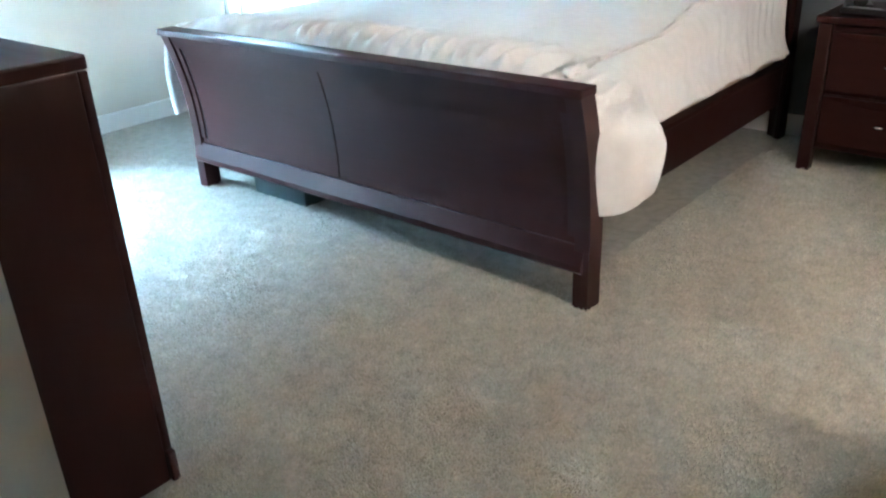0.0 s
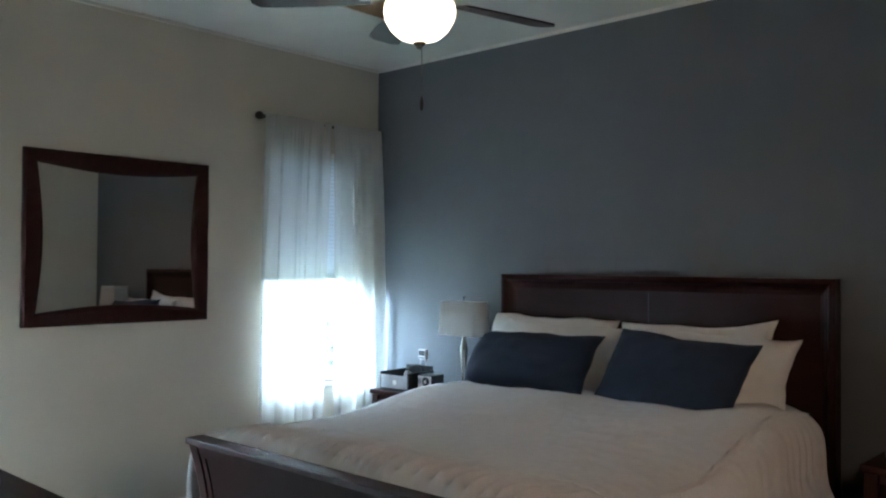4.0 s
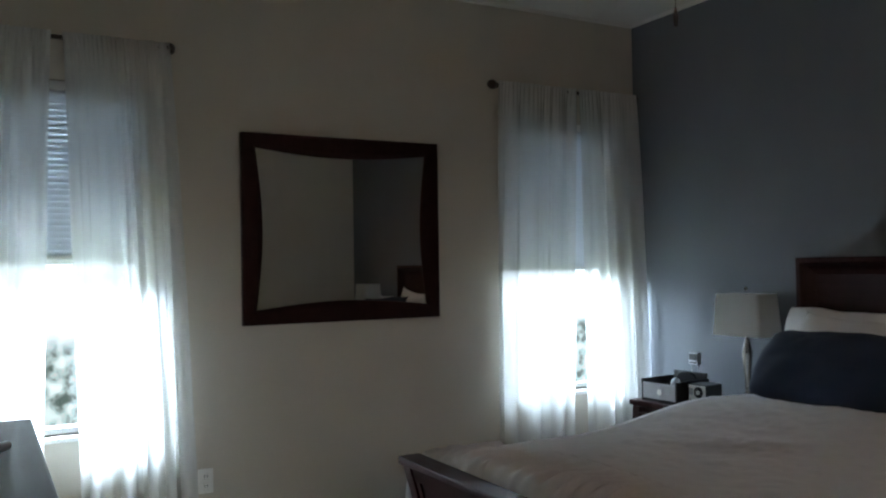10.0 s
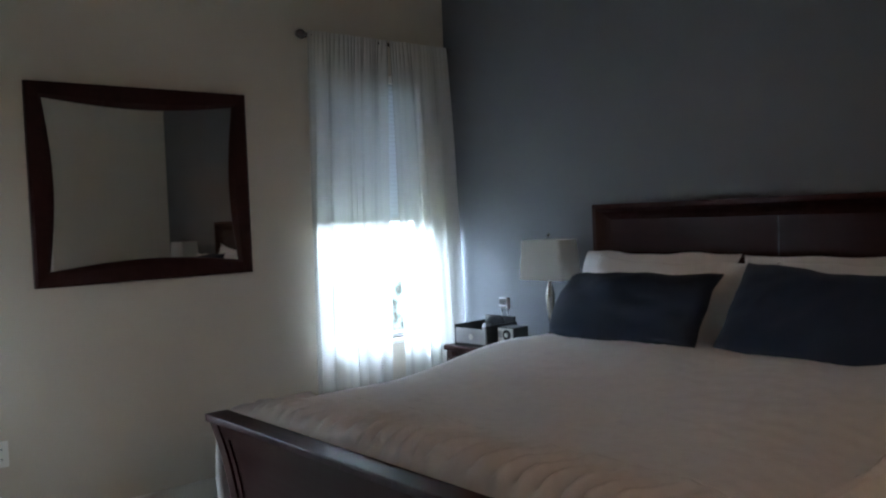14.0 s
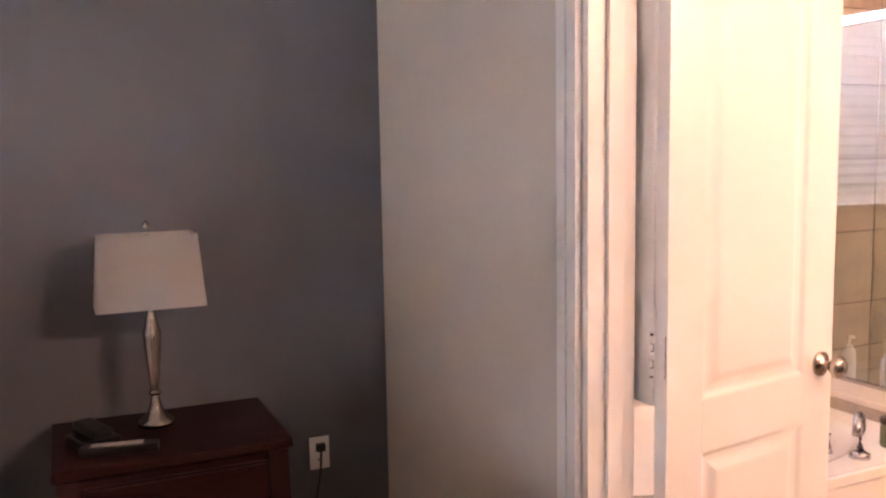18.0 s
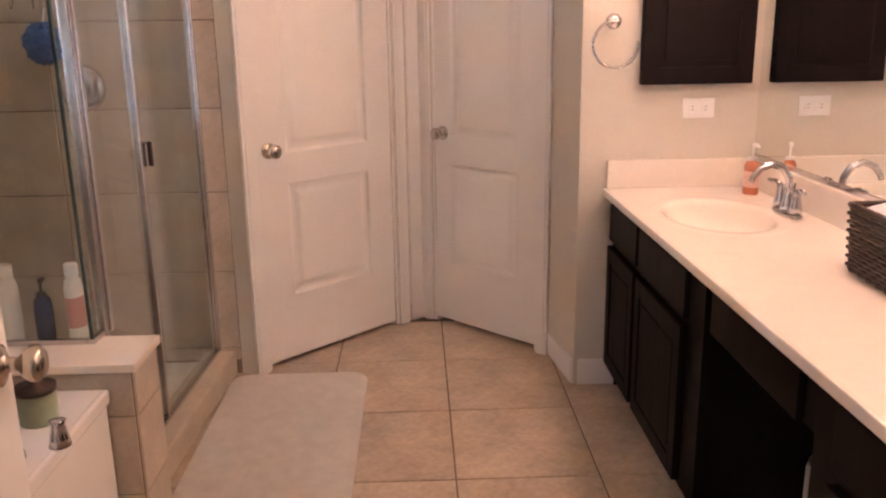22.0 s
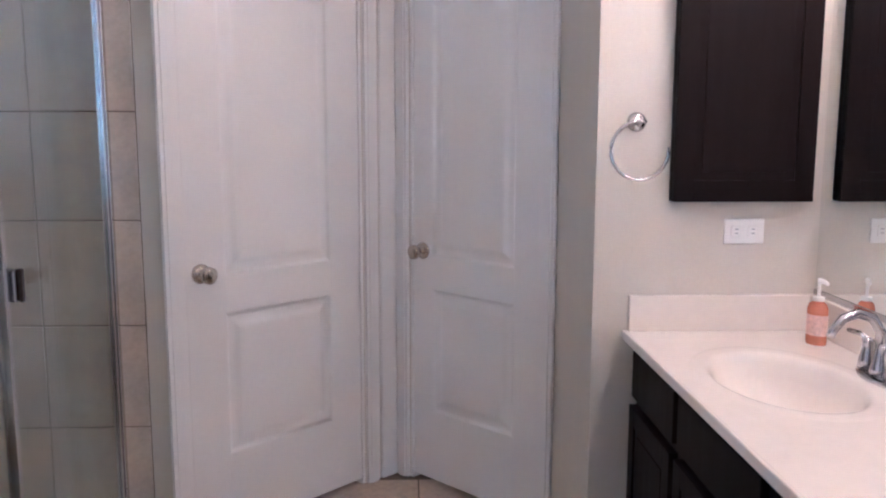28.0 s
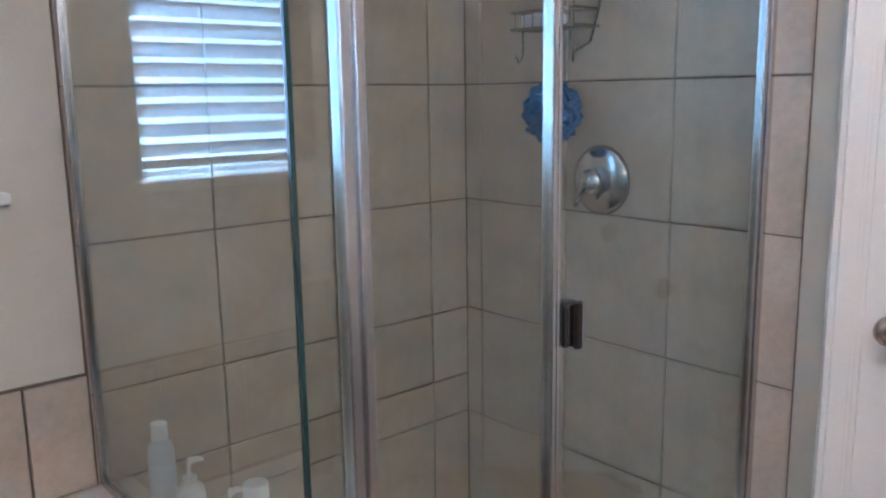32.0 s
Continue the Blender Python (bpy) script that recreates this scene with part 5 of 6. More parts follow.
part("slab_top", b, M["marble"], top)
part("front_edge", box(CX0 - ox, CX1 - ox, CF - oy - 0.001, CF - oy + 0.010, -0.026, 0.001, 0.004), M["marble"], top)
part("slab_underside", box(CX0 - ox, CX1 - ox, CF - oy - 0.06, CF - oy, -0.026, -0.022), M["marble"], top)
part("backsplash", box(CX0 - ox, CX1 - ox, CB - oy, CB - oy + 0.020, 0.0, 0.105, 0.004), M["marble"], top)
part("end_splash", box(CX1 - ox - 0.020, CX1 - ox, CB - oy + 0.021, CF - oy - 0.003, 0.0, 0.105, 0.004), M["marble"], top)
for sx, sy, rx, ry in SINKS:
    bb = oval_bowl(rx, ry, 0.12, 56)
    bmesh.ops.translate(bb, verts=bb.verts, vec=(sx - ox, sy - oy, 0.0))
    bowl = part("basin", bb, M["marble"], top, "oval integral basin", True)
    part("drain", lathe([(0, -0.119), (0.028, -0.119), (0.027, -0.115), (0.016, -0.112), (0, -0.111)], 20, centre=(sx - ox, sy - oy, 0)), M["chrome"], bowl, "chrome drain", True)


def faucet(x, y, z, label):
    f = thing("basin_faucet", (x, y, z), label, "faucet", "basin faucets")
    part("deck_plate", lathe([(0, 0), (0.03, 0), (0.032, 0.008), (0.026, 0.014), (0, 0.016)], 28), M["chrome"], f, smooth=True).scale = (2.7, 1.0, 1.0)
    part("spout_body", lathe([(0, 0.014), (0.026, 0.014), (0.022, 0.03), (0.016, 0.06), (0.013, 0.09), (0, 0.092)], 22), M["chrome"], f, smooth=True)
    pts = [(0, 0.0, 0.08), (0, 0.004, 0.115), (0, 0.025, 0.148), (0, 0.060, 0.160), (0, 0.095, 0.148), (0, 0.118, 0.118), (0, 0.122, 0.105)]
    part("spout", tube(pts, [0.013, 0.0125, 0.012, 0.0115, 0.011, 0.010, 0.010], 14), M["chrome"], f, "arched chrome spout", True)
    for s in (-1, 1):
        h = part("handle", lathe([(0, 0.014), (0.021, 0.014), (0.019, 0.035), (0.013, 0.062), (0.012, 0.075), (0.015, 0.084), (0, 0.09)], 20, centre=(s * 0.056, 0, 0)), M["chrome"], f, smooth=True)
        part("lever", tube([(s * 0.056, 0.0, 0.084), (s * 0.088, 0.006, 0.092), (s * 0.128, 0.010, 0.090)], [0.007, 0.0065, 0.0055], 10), M["chrome"], h, "slim chrome lever", True)
    part("lift_rod", tube([(0, -0.018, 0.014), (0, -0.018, 0.10)], 0.003, 8), M["chrome"], f)
    return f


faucet(6.522, -2.995, CT, "arched chrome two-handle basin faucet")
faucet(4.832, -2.995, CT, "arched chrome two-handle faucet behind the near basin")


def shaker(w, h, pull=None):
    """A flat-panel cabinet front lying in the xz plane, facing +y; origin at its lower left corner."""
    return box(0, w, -0.018, 0.0, 0, h, 0.002)


def shaker_frame(door, w, h):
    """The stiles, rails and raised field of a panelled door, laid on its front."""
    f = 0.052
    for nm, r in (("stile", (0, f, 0, h)), ("stile", (w - f, w, 0, h)), ("rail", (f, w - f, 0, f)), ("rail", (f, w - f, h - f, h))):
        part(nm, box(r[0], r[1], 0.0, 0.006, r[2], r[3], 0.0015), M["espresso"], door)
    part("raised_field", box(f + 0.02, w - f - 0.02, 0.0, 0.003, f + 0.02, h - f - 0.02, 0.002), M["espresso"], door)


def cabinet(x0, x1, fronts, label, name="vanity_cabinet"):
    c = thing(name, (x0, -3.08, 0), label, "cabinet", "vanity cabinets")
    w, dp = x1 - x0, -2.572 + 3.08
    for a, e in ((0, 0.018), (w - 0.018, w)):
        part("side_panel", box(a, e, 0, dp - 0.02, 0.0, CT - 0.027, 0.001), M["espresso"], c)
    part("face_frame", box(0, w, dp - 0.020, dp - 0.001, 0.075, CT - 0.027, 0.001), M["espresso"], c)
    part("toe_kick", box(0.019, w - 0.019, dp - 0.060, dp - 0.045, 0.0, 0.0749), M["espresso"], c)
    part("bottom", box(0.019, w - 0.019, 0.0, dp - 0.022, 0.060, 0.0748), M["espresso"], c)
    for nm, a, e, z0, z1 in fronts:
        o = part(nm, shaker(e - a, z1 - z0), M["espresso"], c)
        o.location = (a - x0, dp + 0.018, z0)
        if z1 - z0 > 0.25:
            shaker_frame(o, e - a, z1 - z0)
    return c


cabinet(6.015, 7.024, (("drawer_front", 6.635, 7.010, 0.590, 0.725), ("drawer_front", 6.125, 6.600, 0.590, 0.725), ("cabinet_door", 6.635, 7.010, 0.10, 0.565), ("cabinet_door", 6.125, 6.600, 0.10, 0.565)), "espresso stained vanity cabinet at the wall end")
cabinet(4.445, 5.405, (("false_front", 4.835, 5.300, 0.605, 0.725), ("false_front", 4.46, 4.775, 0.605, 0.725), ("cabinet_door", 4.835, 5.300, 0.10, 0.575), ("cabinet_door", 4.46, 4.775, 0.10, 0.575)), "espresso stained vanity cabinet under the near basin")
can = thing("floor_canister", (5.93, -2.86, 0.0), "slim grey canister with a dark lid under the vanity", "canister")
part("body", lathe([(0, 0), (0.020, 0), (0.022, 0.004), (0.022, 0.24), (0.020, 0.246), (0, 0.246)], 22), M["grey"], can, smooth=True)
part("lid", lathe([(0, 0.2465), (0.017, 0.2465), (0.017, 0.262), (0.014, 0.267), (0, 0.267)], 20), M["black"], can, smooth=True)
kd = thing("knee_drawer", (5.406, -3.08, 0.0), "espresso apron drawer over the open knee space", "drawer")
part("apron", box(0.0, 0.608, 0.47, 0.489, 0.60, CT - 0.027, 0.001), M["espresso"], kd)
o = part("drawer_front", shaker(0.49, 0.125), M["espresso"], kd)
o.location = (0.075, 0.508, 0.605)
part("runner", box(0.0, 0.608, 0.02, 0.469, CT - 0.045, CT - 0.027), M["espresso"], kd)
wire = finish("floor_wire", tube([(5.60 + 0.10 * math.cos(a), -2.93 + 0.05 * math.sin(a), 0.006 + 0.004 * math.sin(3 * a)) for a in [0.35 * k for k in range(15)]], 0.004, 6), M["black"])
tagged(wire, "loop of dark wire on the floor under the vanity", "wire")

# mirror over the vanity, with clips
vm = thing("vanity_mirror", (5.82, -3.084, 0.890), "large frameless mirror above the vanity", "mirror")
part("mirror_glass", box(-1.20, 1.195, 0.0, 0.006, 0.0, 1.10), M["mirror"], vm, "clear mirror glass")
part("bottom_channel", box(-1.20, 1.195, 0.0065, 0.010, -0.004, 0.012), M["chrome"], vm)
for x in (-0.8, 0.0, 0.8):
    part("clip", box(x - 0.012, x + 0.012, 0.0065, 0.011, 1.085, 1.104, 0.001), M["chrome"], vm)
vl = thing("vanity_light", (5.82, -3.084, 2.18), "nickel light bar with warm globes over the mirror", "wall lamp")
part("bar", box(-1.05, 1.05, 0.0, 0.035, -0.05, 0.05, 0.008), M["nickel"], vl)
for vx in (4.95, 5.35, 6.3, 6.7):
    part("socket", lathe([(0.0, 0.036), (0.026, 0.036), (0.024, 0.07), (0.0, 0.07)], 16, centre=(vx - 5.82, 0, 0.0), axis="y"), M["nickel"], vl)
    part("globe", lathe([(0, 0.071), (0.03, 0.075), (0.042, 0.095), (0.030, 0.117), (0, 0.122)], 20, centre=(vx - 5.82, 0, 0), axis="y"), M["bulb"], vl, smooth=True)

# medicine cabinet, towel ring and switch plate on the end wall
MC_Y, MC_W = -2.842, 0.197
mc = thing("medicine_cabinet", (7.028, MC_Y, 1.155), "espresso stained wall cabinet with a framed door", "cabinet")
part("body", box(-0.022, 0.0, -MC_W, MC_W, 0.0, 0.76, 0.003), M["espresso"], mc)
mcd = part("door", box(-0.040, -0.0225, -MC_W, MC_W, 0.0, 0.76, 0.003), M["espresso"], mc)
for nm, r in (("stile", (-MC_W, -MC_W + 0.055, 0.0, 0.76)), ("stile", (MC_W - 0.055, MC_W, 0.0, 0.76)), ("rail", (-MC_W + 0.055, MC_W - 0.055, 0.0, 0.06)), ("rail", (-MC_W + 0.055, MC_W - 0.055, 0.70, 0.76))):
    part(nm, box(-0.047, -0.0405, r[0], r[1], r[2], r[3], 0.002), M["espresso"], mcd)
part("raised_field", box(-0.0435, -0.0405, -MC_W + 0.077, MC_W - 0.077, 0.082, 0.678, 0.002), M["espresso"], mcd)
tr2 = thing("towel_ring", (7.028, -2.545, 1.375), "polished chrome towel ring on the end wall", "towel ring")
part("rose", lathe([(0, -0.015), (0.018, -0.014), (0.027, -0.008), (0.027, 0.0), (0, 0.0)], 24, axis="x"), M["chrome"], tr2, smooth=True)
part("post", tube([(-0.012, 0, 0), (-0.045, 0, -0.004)], 0.010, 12), M["chrome"], tr2, smooth=True)
part("ring", tube([(-0.047, 0.080 * math.sin(a), -0.078 + 0.080 * math.cos(a)) for a in [radians(-12 + 8 * k) for k in range(37)]], 0.0052, 10), M["chrome"], tr2, "open chrome ring", True)
sw = thing("switch_plate", (7.028, -2.865, 1.068), "white two-gang plate with outlets", "switch plate", turn=-90)
part("plate", box(-0.058, 0.058, -0.006, 0.0, -0.036, 0.036, 0.003), M["plate"], sw)
for x in (-0.024, 0.024):
    part("socket", box(x - 0.014, x + 0.014, -0.0085, -0.006, -0.016, 0.016, 0.003), M["plate"], sw)
    for dz in (-0.006, 0.006):
        part("slot", box(x - 0.004, x + 0.006, -0.0092, -0.0086, dz - 0.0015, dz + 0.0015), M["grey"], sw)


def bottle(name, x, y, z, r, h, mats, label, pump=False, oval=1.0, cap=0.25, category="bottle", turn=0.0, group=""):
    """A bottle with shoulders, neck and cap, or a pump top."""
    t = thing(name, (x, y, z), label, category, group, turn=turn)
    hb = h * (1 - cap)
    o = part("body", lathe([(0, 0), (r * 0.92, 0.0), (r, 0.006), (r, hb * 0.82), (r * 0.85, hb * 0.93), (r * 0.42, hb), (0, hb)], 22), mats[0], t, smooth=True)
    o.scale = (1, oval, 1)
    part("label_band", lathe([(r * 1.006, hb * 0.22), (r * 1.012, hb * 0.23), (r * 1.012, hb * 0.68), (r * 1.006, hb * 0.69)], 22), mats[2] if len(mats) > 2 else M["label"], t).scale = (1, oval, 1)
    if pump:
        part("collar", lathe([(0, hb), (r * 0.5, hb), (r * 0.5, hb + h * 0.06), (0, hb + h * 0.06)], 16), mats[1], t)
        part("plunger", tube([(0, 0, hb + h * 0.05), (0, 0, h * 0.98)], r * 0.14, 8), mats[1], t)
        part("nozzle", tube([(0, 0, h * 0.985), (r * 0.5, 0, h * 0.99), (r * 1.0, 0, h * 0.96)], [r * 0.28, r * 0.22, r * 0.14], 8), mats[1], t)
    else:
        part("cap", lathe([(0, hb), (r * 0.62, hb), (r * 0.60, h * 0.99), (r * 0.5, h), (0, h)], 20), mats[1], t)
    return t


W = M["plate"]
bottle("soap_dispenser", 6.86, -3.012, CT, 0.030, 0.175, (M["orange"], W, M["soap_label"]), "clear pump bottle of orange hand soap", True, 0.75, 0.32, "soap dispenser", 200)


def basket(x, y, z, w, d, h):
    """A woven basket: stacked wicker strands over uprights, with a rolled rim."""
    k = thing("wicker_basket", (x, y, z), "dark brown woven wicker basket of toiletries", "basket", turn=-3)
    def ring(hw, hd, zz, wave, ph):
        pts = []
        for (ax, ay), (bx, by) in (((-1, -1), (1, -1)), ((1, -1), (1, 1)), ((1, 1), (-1, 1)), ((-1, 1), (-1, -1))):
            for q in range(12):
                u = q / 12
                px, py = ax + (bx - ax) * u, ay + (by - ay) * u
                off = wave * (1 if (q + ph) % 2 else -1)
                nx, ny = (0, ay) if ax != bx else (ax, 0)
                pts.append((px * hw + nx * off, py * hd + ny * off, zz))
        return pts
    rows = 15
    for r in range(rows):
        u = r / (rows - 1)
        s = 1 + 0.07 * u
        part("strand", tube(ring(w / 2 * s, d / 2 * s, 0.008 + (h - 0.02) * u, 0.003, r), 0.0055, 6, closed=True), M["wicker"], k, smooth=True)
    part("rim", tube(ring(w / 2 * 1.08, d / 2 * 1.08, h - 0.002, 0.0015, 0), 0.008, 8, closed=True), M["wicker"], k, smooth=True)
    part("liner", box(-w / 2 + 0.004, w / 2 - 0.004, -d / 2 + 0.004, d / 2 - 0.004, 0.003, h - 0.03), M["wicker"], k)
    return k


basket(5.772, -2.938, CT, 0.262, 0.142, 0.163)


def rolled_towel(x, y, z, r, label):
    t = thing("rolled_towel", (x, y, z), label, "towel")
    for k, (rr, zz) in enumerate(((1.0, 0.0), (0.82, 0.026))):
        part("fold", lathe([(0, 0), (r * rr * 0.8, 0.002), (r * rr, 0.014), (r * rr * 0.96, 0.026), (r * rr * 0.7, 0.034), (0, 0.035)], 28, centre=(0.004 * k, 0, zz)), M["towel"], t, smooth=True)
    return t


rolled_towel(5.717, -2.915, CT + 0.134, 0.056, "rolled white washcloth in the basket")
bottle("mouthwash_bottle", 5.802, -2.983, CT + 0.134, 0.026, 0.115, (M["tub"], W, M["tub"]), "clear bottle with a white cup lid in the basket", cap=0.35)
bottle("lotion_bottle", 5.669, -2.980, CT + 0.134, 0.026, 0.098, (W, M["sapphire"], W), "white lotion bottle with a blue pump in the basket", True)
bottle("small_tube", 5.735, -2.996, CT + 0.134, 0.014, 0.09, (M["black"], M["black"], M["black"]), "small black tube in the basket")
pk = finish("tissue_pack", sheet(lambda u, v: Vector((5.789 + 0.10 * u, -2.960 + 0.085 * v, CT + 0.155 + 0.022 * math.sin(math.pi * u) * math.sin(math.pi * v) + 0.006 * fbm(u * 3, v * 3, 0, 2))), 14, 14, 0.02), M["label"], smooth=True)
tagged(pk, "crumpled clear plastic pack in the basket", "packet")

tb = thing("tissue_box", (5.510, -3.002, CT), "square brown leather tissue box cover", "tissue box", turn=-4)
part("cover", box(-0.0715, 0.0715, -0.056, 0.056, 0.0, 0.157, 0.004), M["leather"], tb)
part("opening", lathe([(0, 0.1572), (0.030, 0.1572), (0.030, 0.1582), (0, 0.1582)], 24), M["black"], tb)
def tissue(u, v):
    a = 2 * math.pi * u
    r = 0.012 + 0.016 * v + 0.005 * math.sin(3 * a + 2) * v + 0.003 * math.sin(5 * a) * v
    return Vector((r * math.cos(a), r * 0.6 * math.sin(a), 0.158 + 0.090 * v + 0.010 * math.sin(2 * a + 1) * v))
part("tissue", sheet(tissue, 30, 8), M["towel"], tb, "white tissue standing up", True)

jr = thing("cotton_jar", (5.385, -3.014, CT), "clear glass jar of cotton swabs with a dark lid", "jar")
part("jar_glass", lathe([(0, 0.0), (0.036, 0.0), (0.040, 0.006), (0.040, 0.085), (0.036, 0.095)], 28), M["shower"], jr, smooth=True)
for k in range(26):
    a, q = random.uniform(0, 6.28), random.uniform(0, 0.026)
    x, y, z = q * math.cos(a), q * math.sin(a), random.uniform(0.006, 0.030)
    dx, dy = random.uniform(-0.02, 0.02), random.uniform(-0.02, 0.02)
    part("swab", tube([(x - dx, y - dy, z), (x, y, z + 0.006), (x + dx * 0.7, y + dy * 0.7, z + random.uniform(0.0, 0.03))], [0.004, 0.0018, 0.004], 6), M["towel"], jr)
part("lid", lathe([(0, 0.096), (0.046, 0.096), (0.048, 0.100), (0.044, 0.108), (0.014, 0.112), (0.011, 0.122), (0.014, 0.128), (0, 0.130)], 28), M["bronze"], jr, "dark bronze lid", True)

# bath mat
b = bmesh.new()
mx0, mx1, my0, my1, rc = 6.165, 7.165, -1.625, -1.085, 0.07
out = []
for cx, cy, a0 in ((mx1 - rc, my1 - rc, 0), (mx0 + rc, my1 - rc, 90), (mx0 + rc, my0 + rc, 180), (mx1 - rc, my0 + rc, 270)):
    for k in range(7):
        a = radians(a0 + 15 * k)
        out.append((cx + rc * math.cos(a), cy + rc * math.sin(a)))
mt = finish("bath_mat", prism(out, 0.001, 0.020, 0.006), M["mat"])
tagged(mt, "cream plush bath mat in front of the shower", "bath mat")

# ---- tub ----
KW0, KW1 = 6.005, 6.195
tubx0, tubx1, tuby0, tuby1, tz = XF + 0.003, KW0 - 0.012, -1.045, -0.122, 0.485
tb2 = thing("bathtub", ((tubx0 + tubx1) / 2, (tuby0 + tuby1) / 2, 0), "white acrylic garden tub set in a panelled deck", "bathtub")
tx, ty = (tubx0 + tubx1) / 2, (tuby0 + tuby1) / 2
hw, hd = (tubx1 - tubx0) / 2, (tuby1 - tuby0) / 2
b = bmesh.new()
n = 48
rings = []
for s, z in ((None, tz), (1.06, tz + 0.001), (1.0, tz - 0.004), (0.95, tz - 0.06), (0.86, tz - 0.30), (0.70, tz - 0.38), (0.3, tz - 0.40)):
    ring = []
    for k in range(n):
        a = 2 * math.pi * k / n
        if s is None:
            c, q = math.cos(a), math.sin(a)
            m = max(abs(c), abs(q))
            ring.append(b.verts.new((c / m * hw, q / m * hd, z)))
        else:
            ring.append(b.verts.new((s * (hw - 0.13) * math.copysign(abs(math.cos(a)) ** 0.7, math.cos(a)), s * (hd - 0.10) * math.copysign(abs(math.sin(a)) ** 0.7, math.sin(a)), z)))
    rings.append(ring)
for p, q in zip(rings, rings[1:]):
    for k in range(n):
        b.faces.new((p[k], p[(k + 1) % n], q[(k + 1) % n], q[k]))
b.faces.new(rings[-1])
part("tub_shell", b, M["tub"], tb2, smooth=True)
part("front_lip", box(-hw, hw, -hd - 0.004, -hd + 0.014, tz - 0.035, tz + 0.002, 0.006), M["tub"], tb2)
part("apron", box(-hw, hw, -hd + 0.008, -hd + 0.022, 0.0, tz - 0.036), M["tub"], tb2)
tf = thing("tub_faucet", (5.64, -0.965, tz + 0.002), "chrome tub filler with a curved spout on the deck", "faucet", turn=124)
part("base", lathe([(0, 0), (0.032, 0), (0.030, 0.012), (0.018, 0.02), (0, 0.02)], 22), M["chrome"], tf, smooth=True)
part("spout", tube([(0, 0, 0.015), (0, 0.0, 0.09), (0, 0.03, 0.14), (0, 0.08, 0.155), (0, 0.125, 0.135), (0, 0.14, 0.11)], [0.016, 0.015, 0.014, 0.014, 0.013, 0.013], 14), M["chrome"], tf, smooth=True)
for s in (-1, 1):
    part("handle", lathe([(0, 0), (0.024, 0), (0.020, 0.02), (0.014, 0.05), (0.018, 0.06), (0, 0.066)], 18, centre=(s * 0.10, 0, 0)), M["chrome"], tf, smooth=True)
cn = thing("jar_candle", (5.82, -0.95, tz + 0.002), "green candle in a glass jar with a dark lid", "candle")
part("wax", lathe([(0, 0), (0.042, 0.0), (0.044, 0.004), (0.044, 0.07), (0.040, 0.075), (0, 0.075)], 26), M["candle"], cn, smooth=True)
part("lid", lathe([(0, 0.076), (0.046, 0.076), (0.046, 0.090), (0.010, 0.094), (0.010, 0.104), (0, 0.106)], 26), M["bronze"], cn, smooth=True)

# knee wall between tub and shower, its cap, the curb and the pan
structure(finish("wall_knee", box(KW0, KW1, -1.105, -0.106, 0.0, 0.528), M["grout"]), "low tiled wall between tub and shower", "wall")
cp = finish("knee_wall_cap", box(KW0 - 0.014, KW1 + 0.010, -1.122, -0.106, 0.529, 0.553, 0.005), M["marble"])
tagged(structure(cp, "cream marble cap on the low tiled wall"), "", "trim")
structure(finish("shower_curb", prism([(KW1 + 0.001, -1.035), (7.226, -1.085), (7.226, -0.962), (KW1 + 0.001, -0.912)], 0.0, 0.10, 0.004), M["tile"]), "tiled shower curb", "curb")
structure(finish("shower_pan", prism([(KW1 + 0.001, -0.911), (7.226, -0.961), (7.226, -0.107), (KW1 + 0.001, -0.107)], 0.0, 0.055, 0.004), M["tub"]), "white shower pan", "shower pan")

# shower enclosure
GY, GX, GT = -0.985, 6.143, 1.90
en = thing("shower_enclosure", (6.65, GY, 0.0), "chrome framed clear glass shower enclosure", "shower enclosure", turn=-2.8)
GC = GY + 0.024
def g(name, x0, x1, y0, y1, z0, z1, mat, label="", parent=None, bevel=0.0):
    return part(name, box(x0 - 6.65, x1 - 6.65, y0 - GY, y1 - GY, z0, z1, bevel), mat, parent or en, label)
def square(ob):
    """The pane along the tub stands square to the walls."""
    ob.matrix_world = Matrix.Translation((6.65, GY, 0))
square(g("fixed_pane", GX - 0.003, GX + 0.003, GC + 0.004, -0.122, 0.570, GT, M["shower"], "clear glass pane"))
for r in ((GX + 0.004, 6.209, GY - 0.003, GY + 0.003, 0.570, GT), (6.238, 6.596, GY - 0.003, GY + 0.003, 0.115, GT)):
    g("fixed_pane", *r, M["shower"], "clear glass pane")
dr = g("door_pane", 6.622, 7.196, GY - 0.003, GY + 0.003, 0.125, GT - 0.02, M["shower"], "clear glass door")
g("glass_edge", GX - 0.004, GX + 0.0035, GY - 0.004, GY + 0.0035, 0.570, GT, M["edge"], "dark polished glass edge")
square(g("wall_channel", GX - 0.009, GX + 0.009, -0.121, -0.107, 0.555, GT, M["satin"], bevel=0.001))
square(g("bottom_channel", GX - 0.009, GX + 0.009, GC + 0.012, -0.122, 0.5545, 0.569, M["satin"], bevel=0.001))
g("bottom_channel", GX - 0.009, 6.207, GY - 0.009, GY + 0.009, 0.5545, 0.569, M["satin"], bevel=0.001)
b = bmesh.new()
box(6.209 - 6.65, 6.237 - 6.65, -0.014, 0.014, 0.557, GT, 0.004, bm=b)
box(6.230 - 6.65, 6.246 - 6.65, -0.020, -0.0145, 0.557, GT, 0.002, bm=b)
part("corner_post", b, M["satin"], en, "satin silver post")
g("lower_post", 6.226, 6.237, GY - 0.010, GY + 0.010, 0.105, 0.556, M["satin"])
g("mullion", 6.597, 6.609, GY - 0.013, GY + 0.013, 0.105, GT, M["satin"], "satin silver post", bevel=0.003)
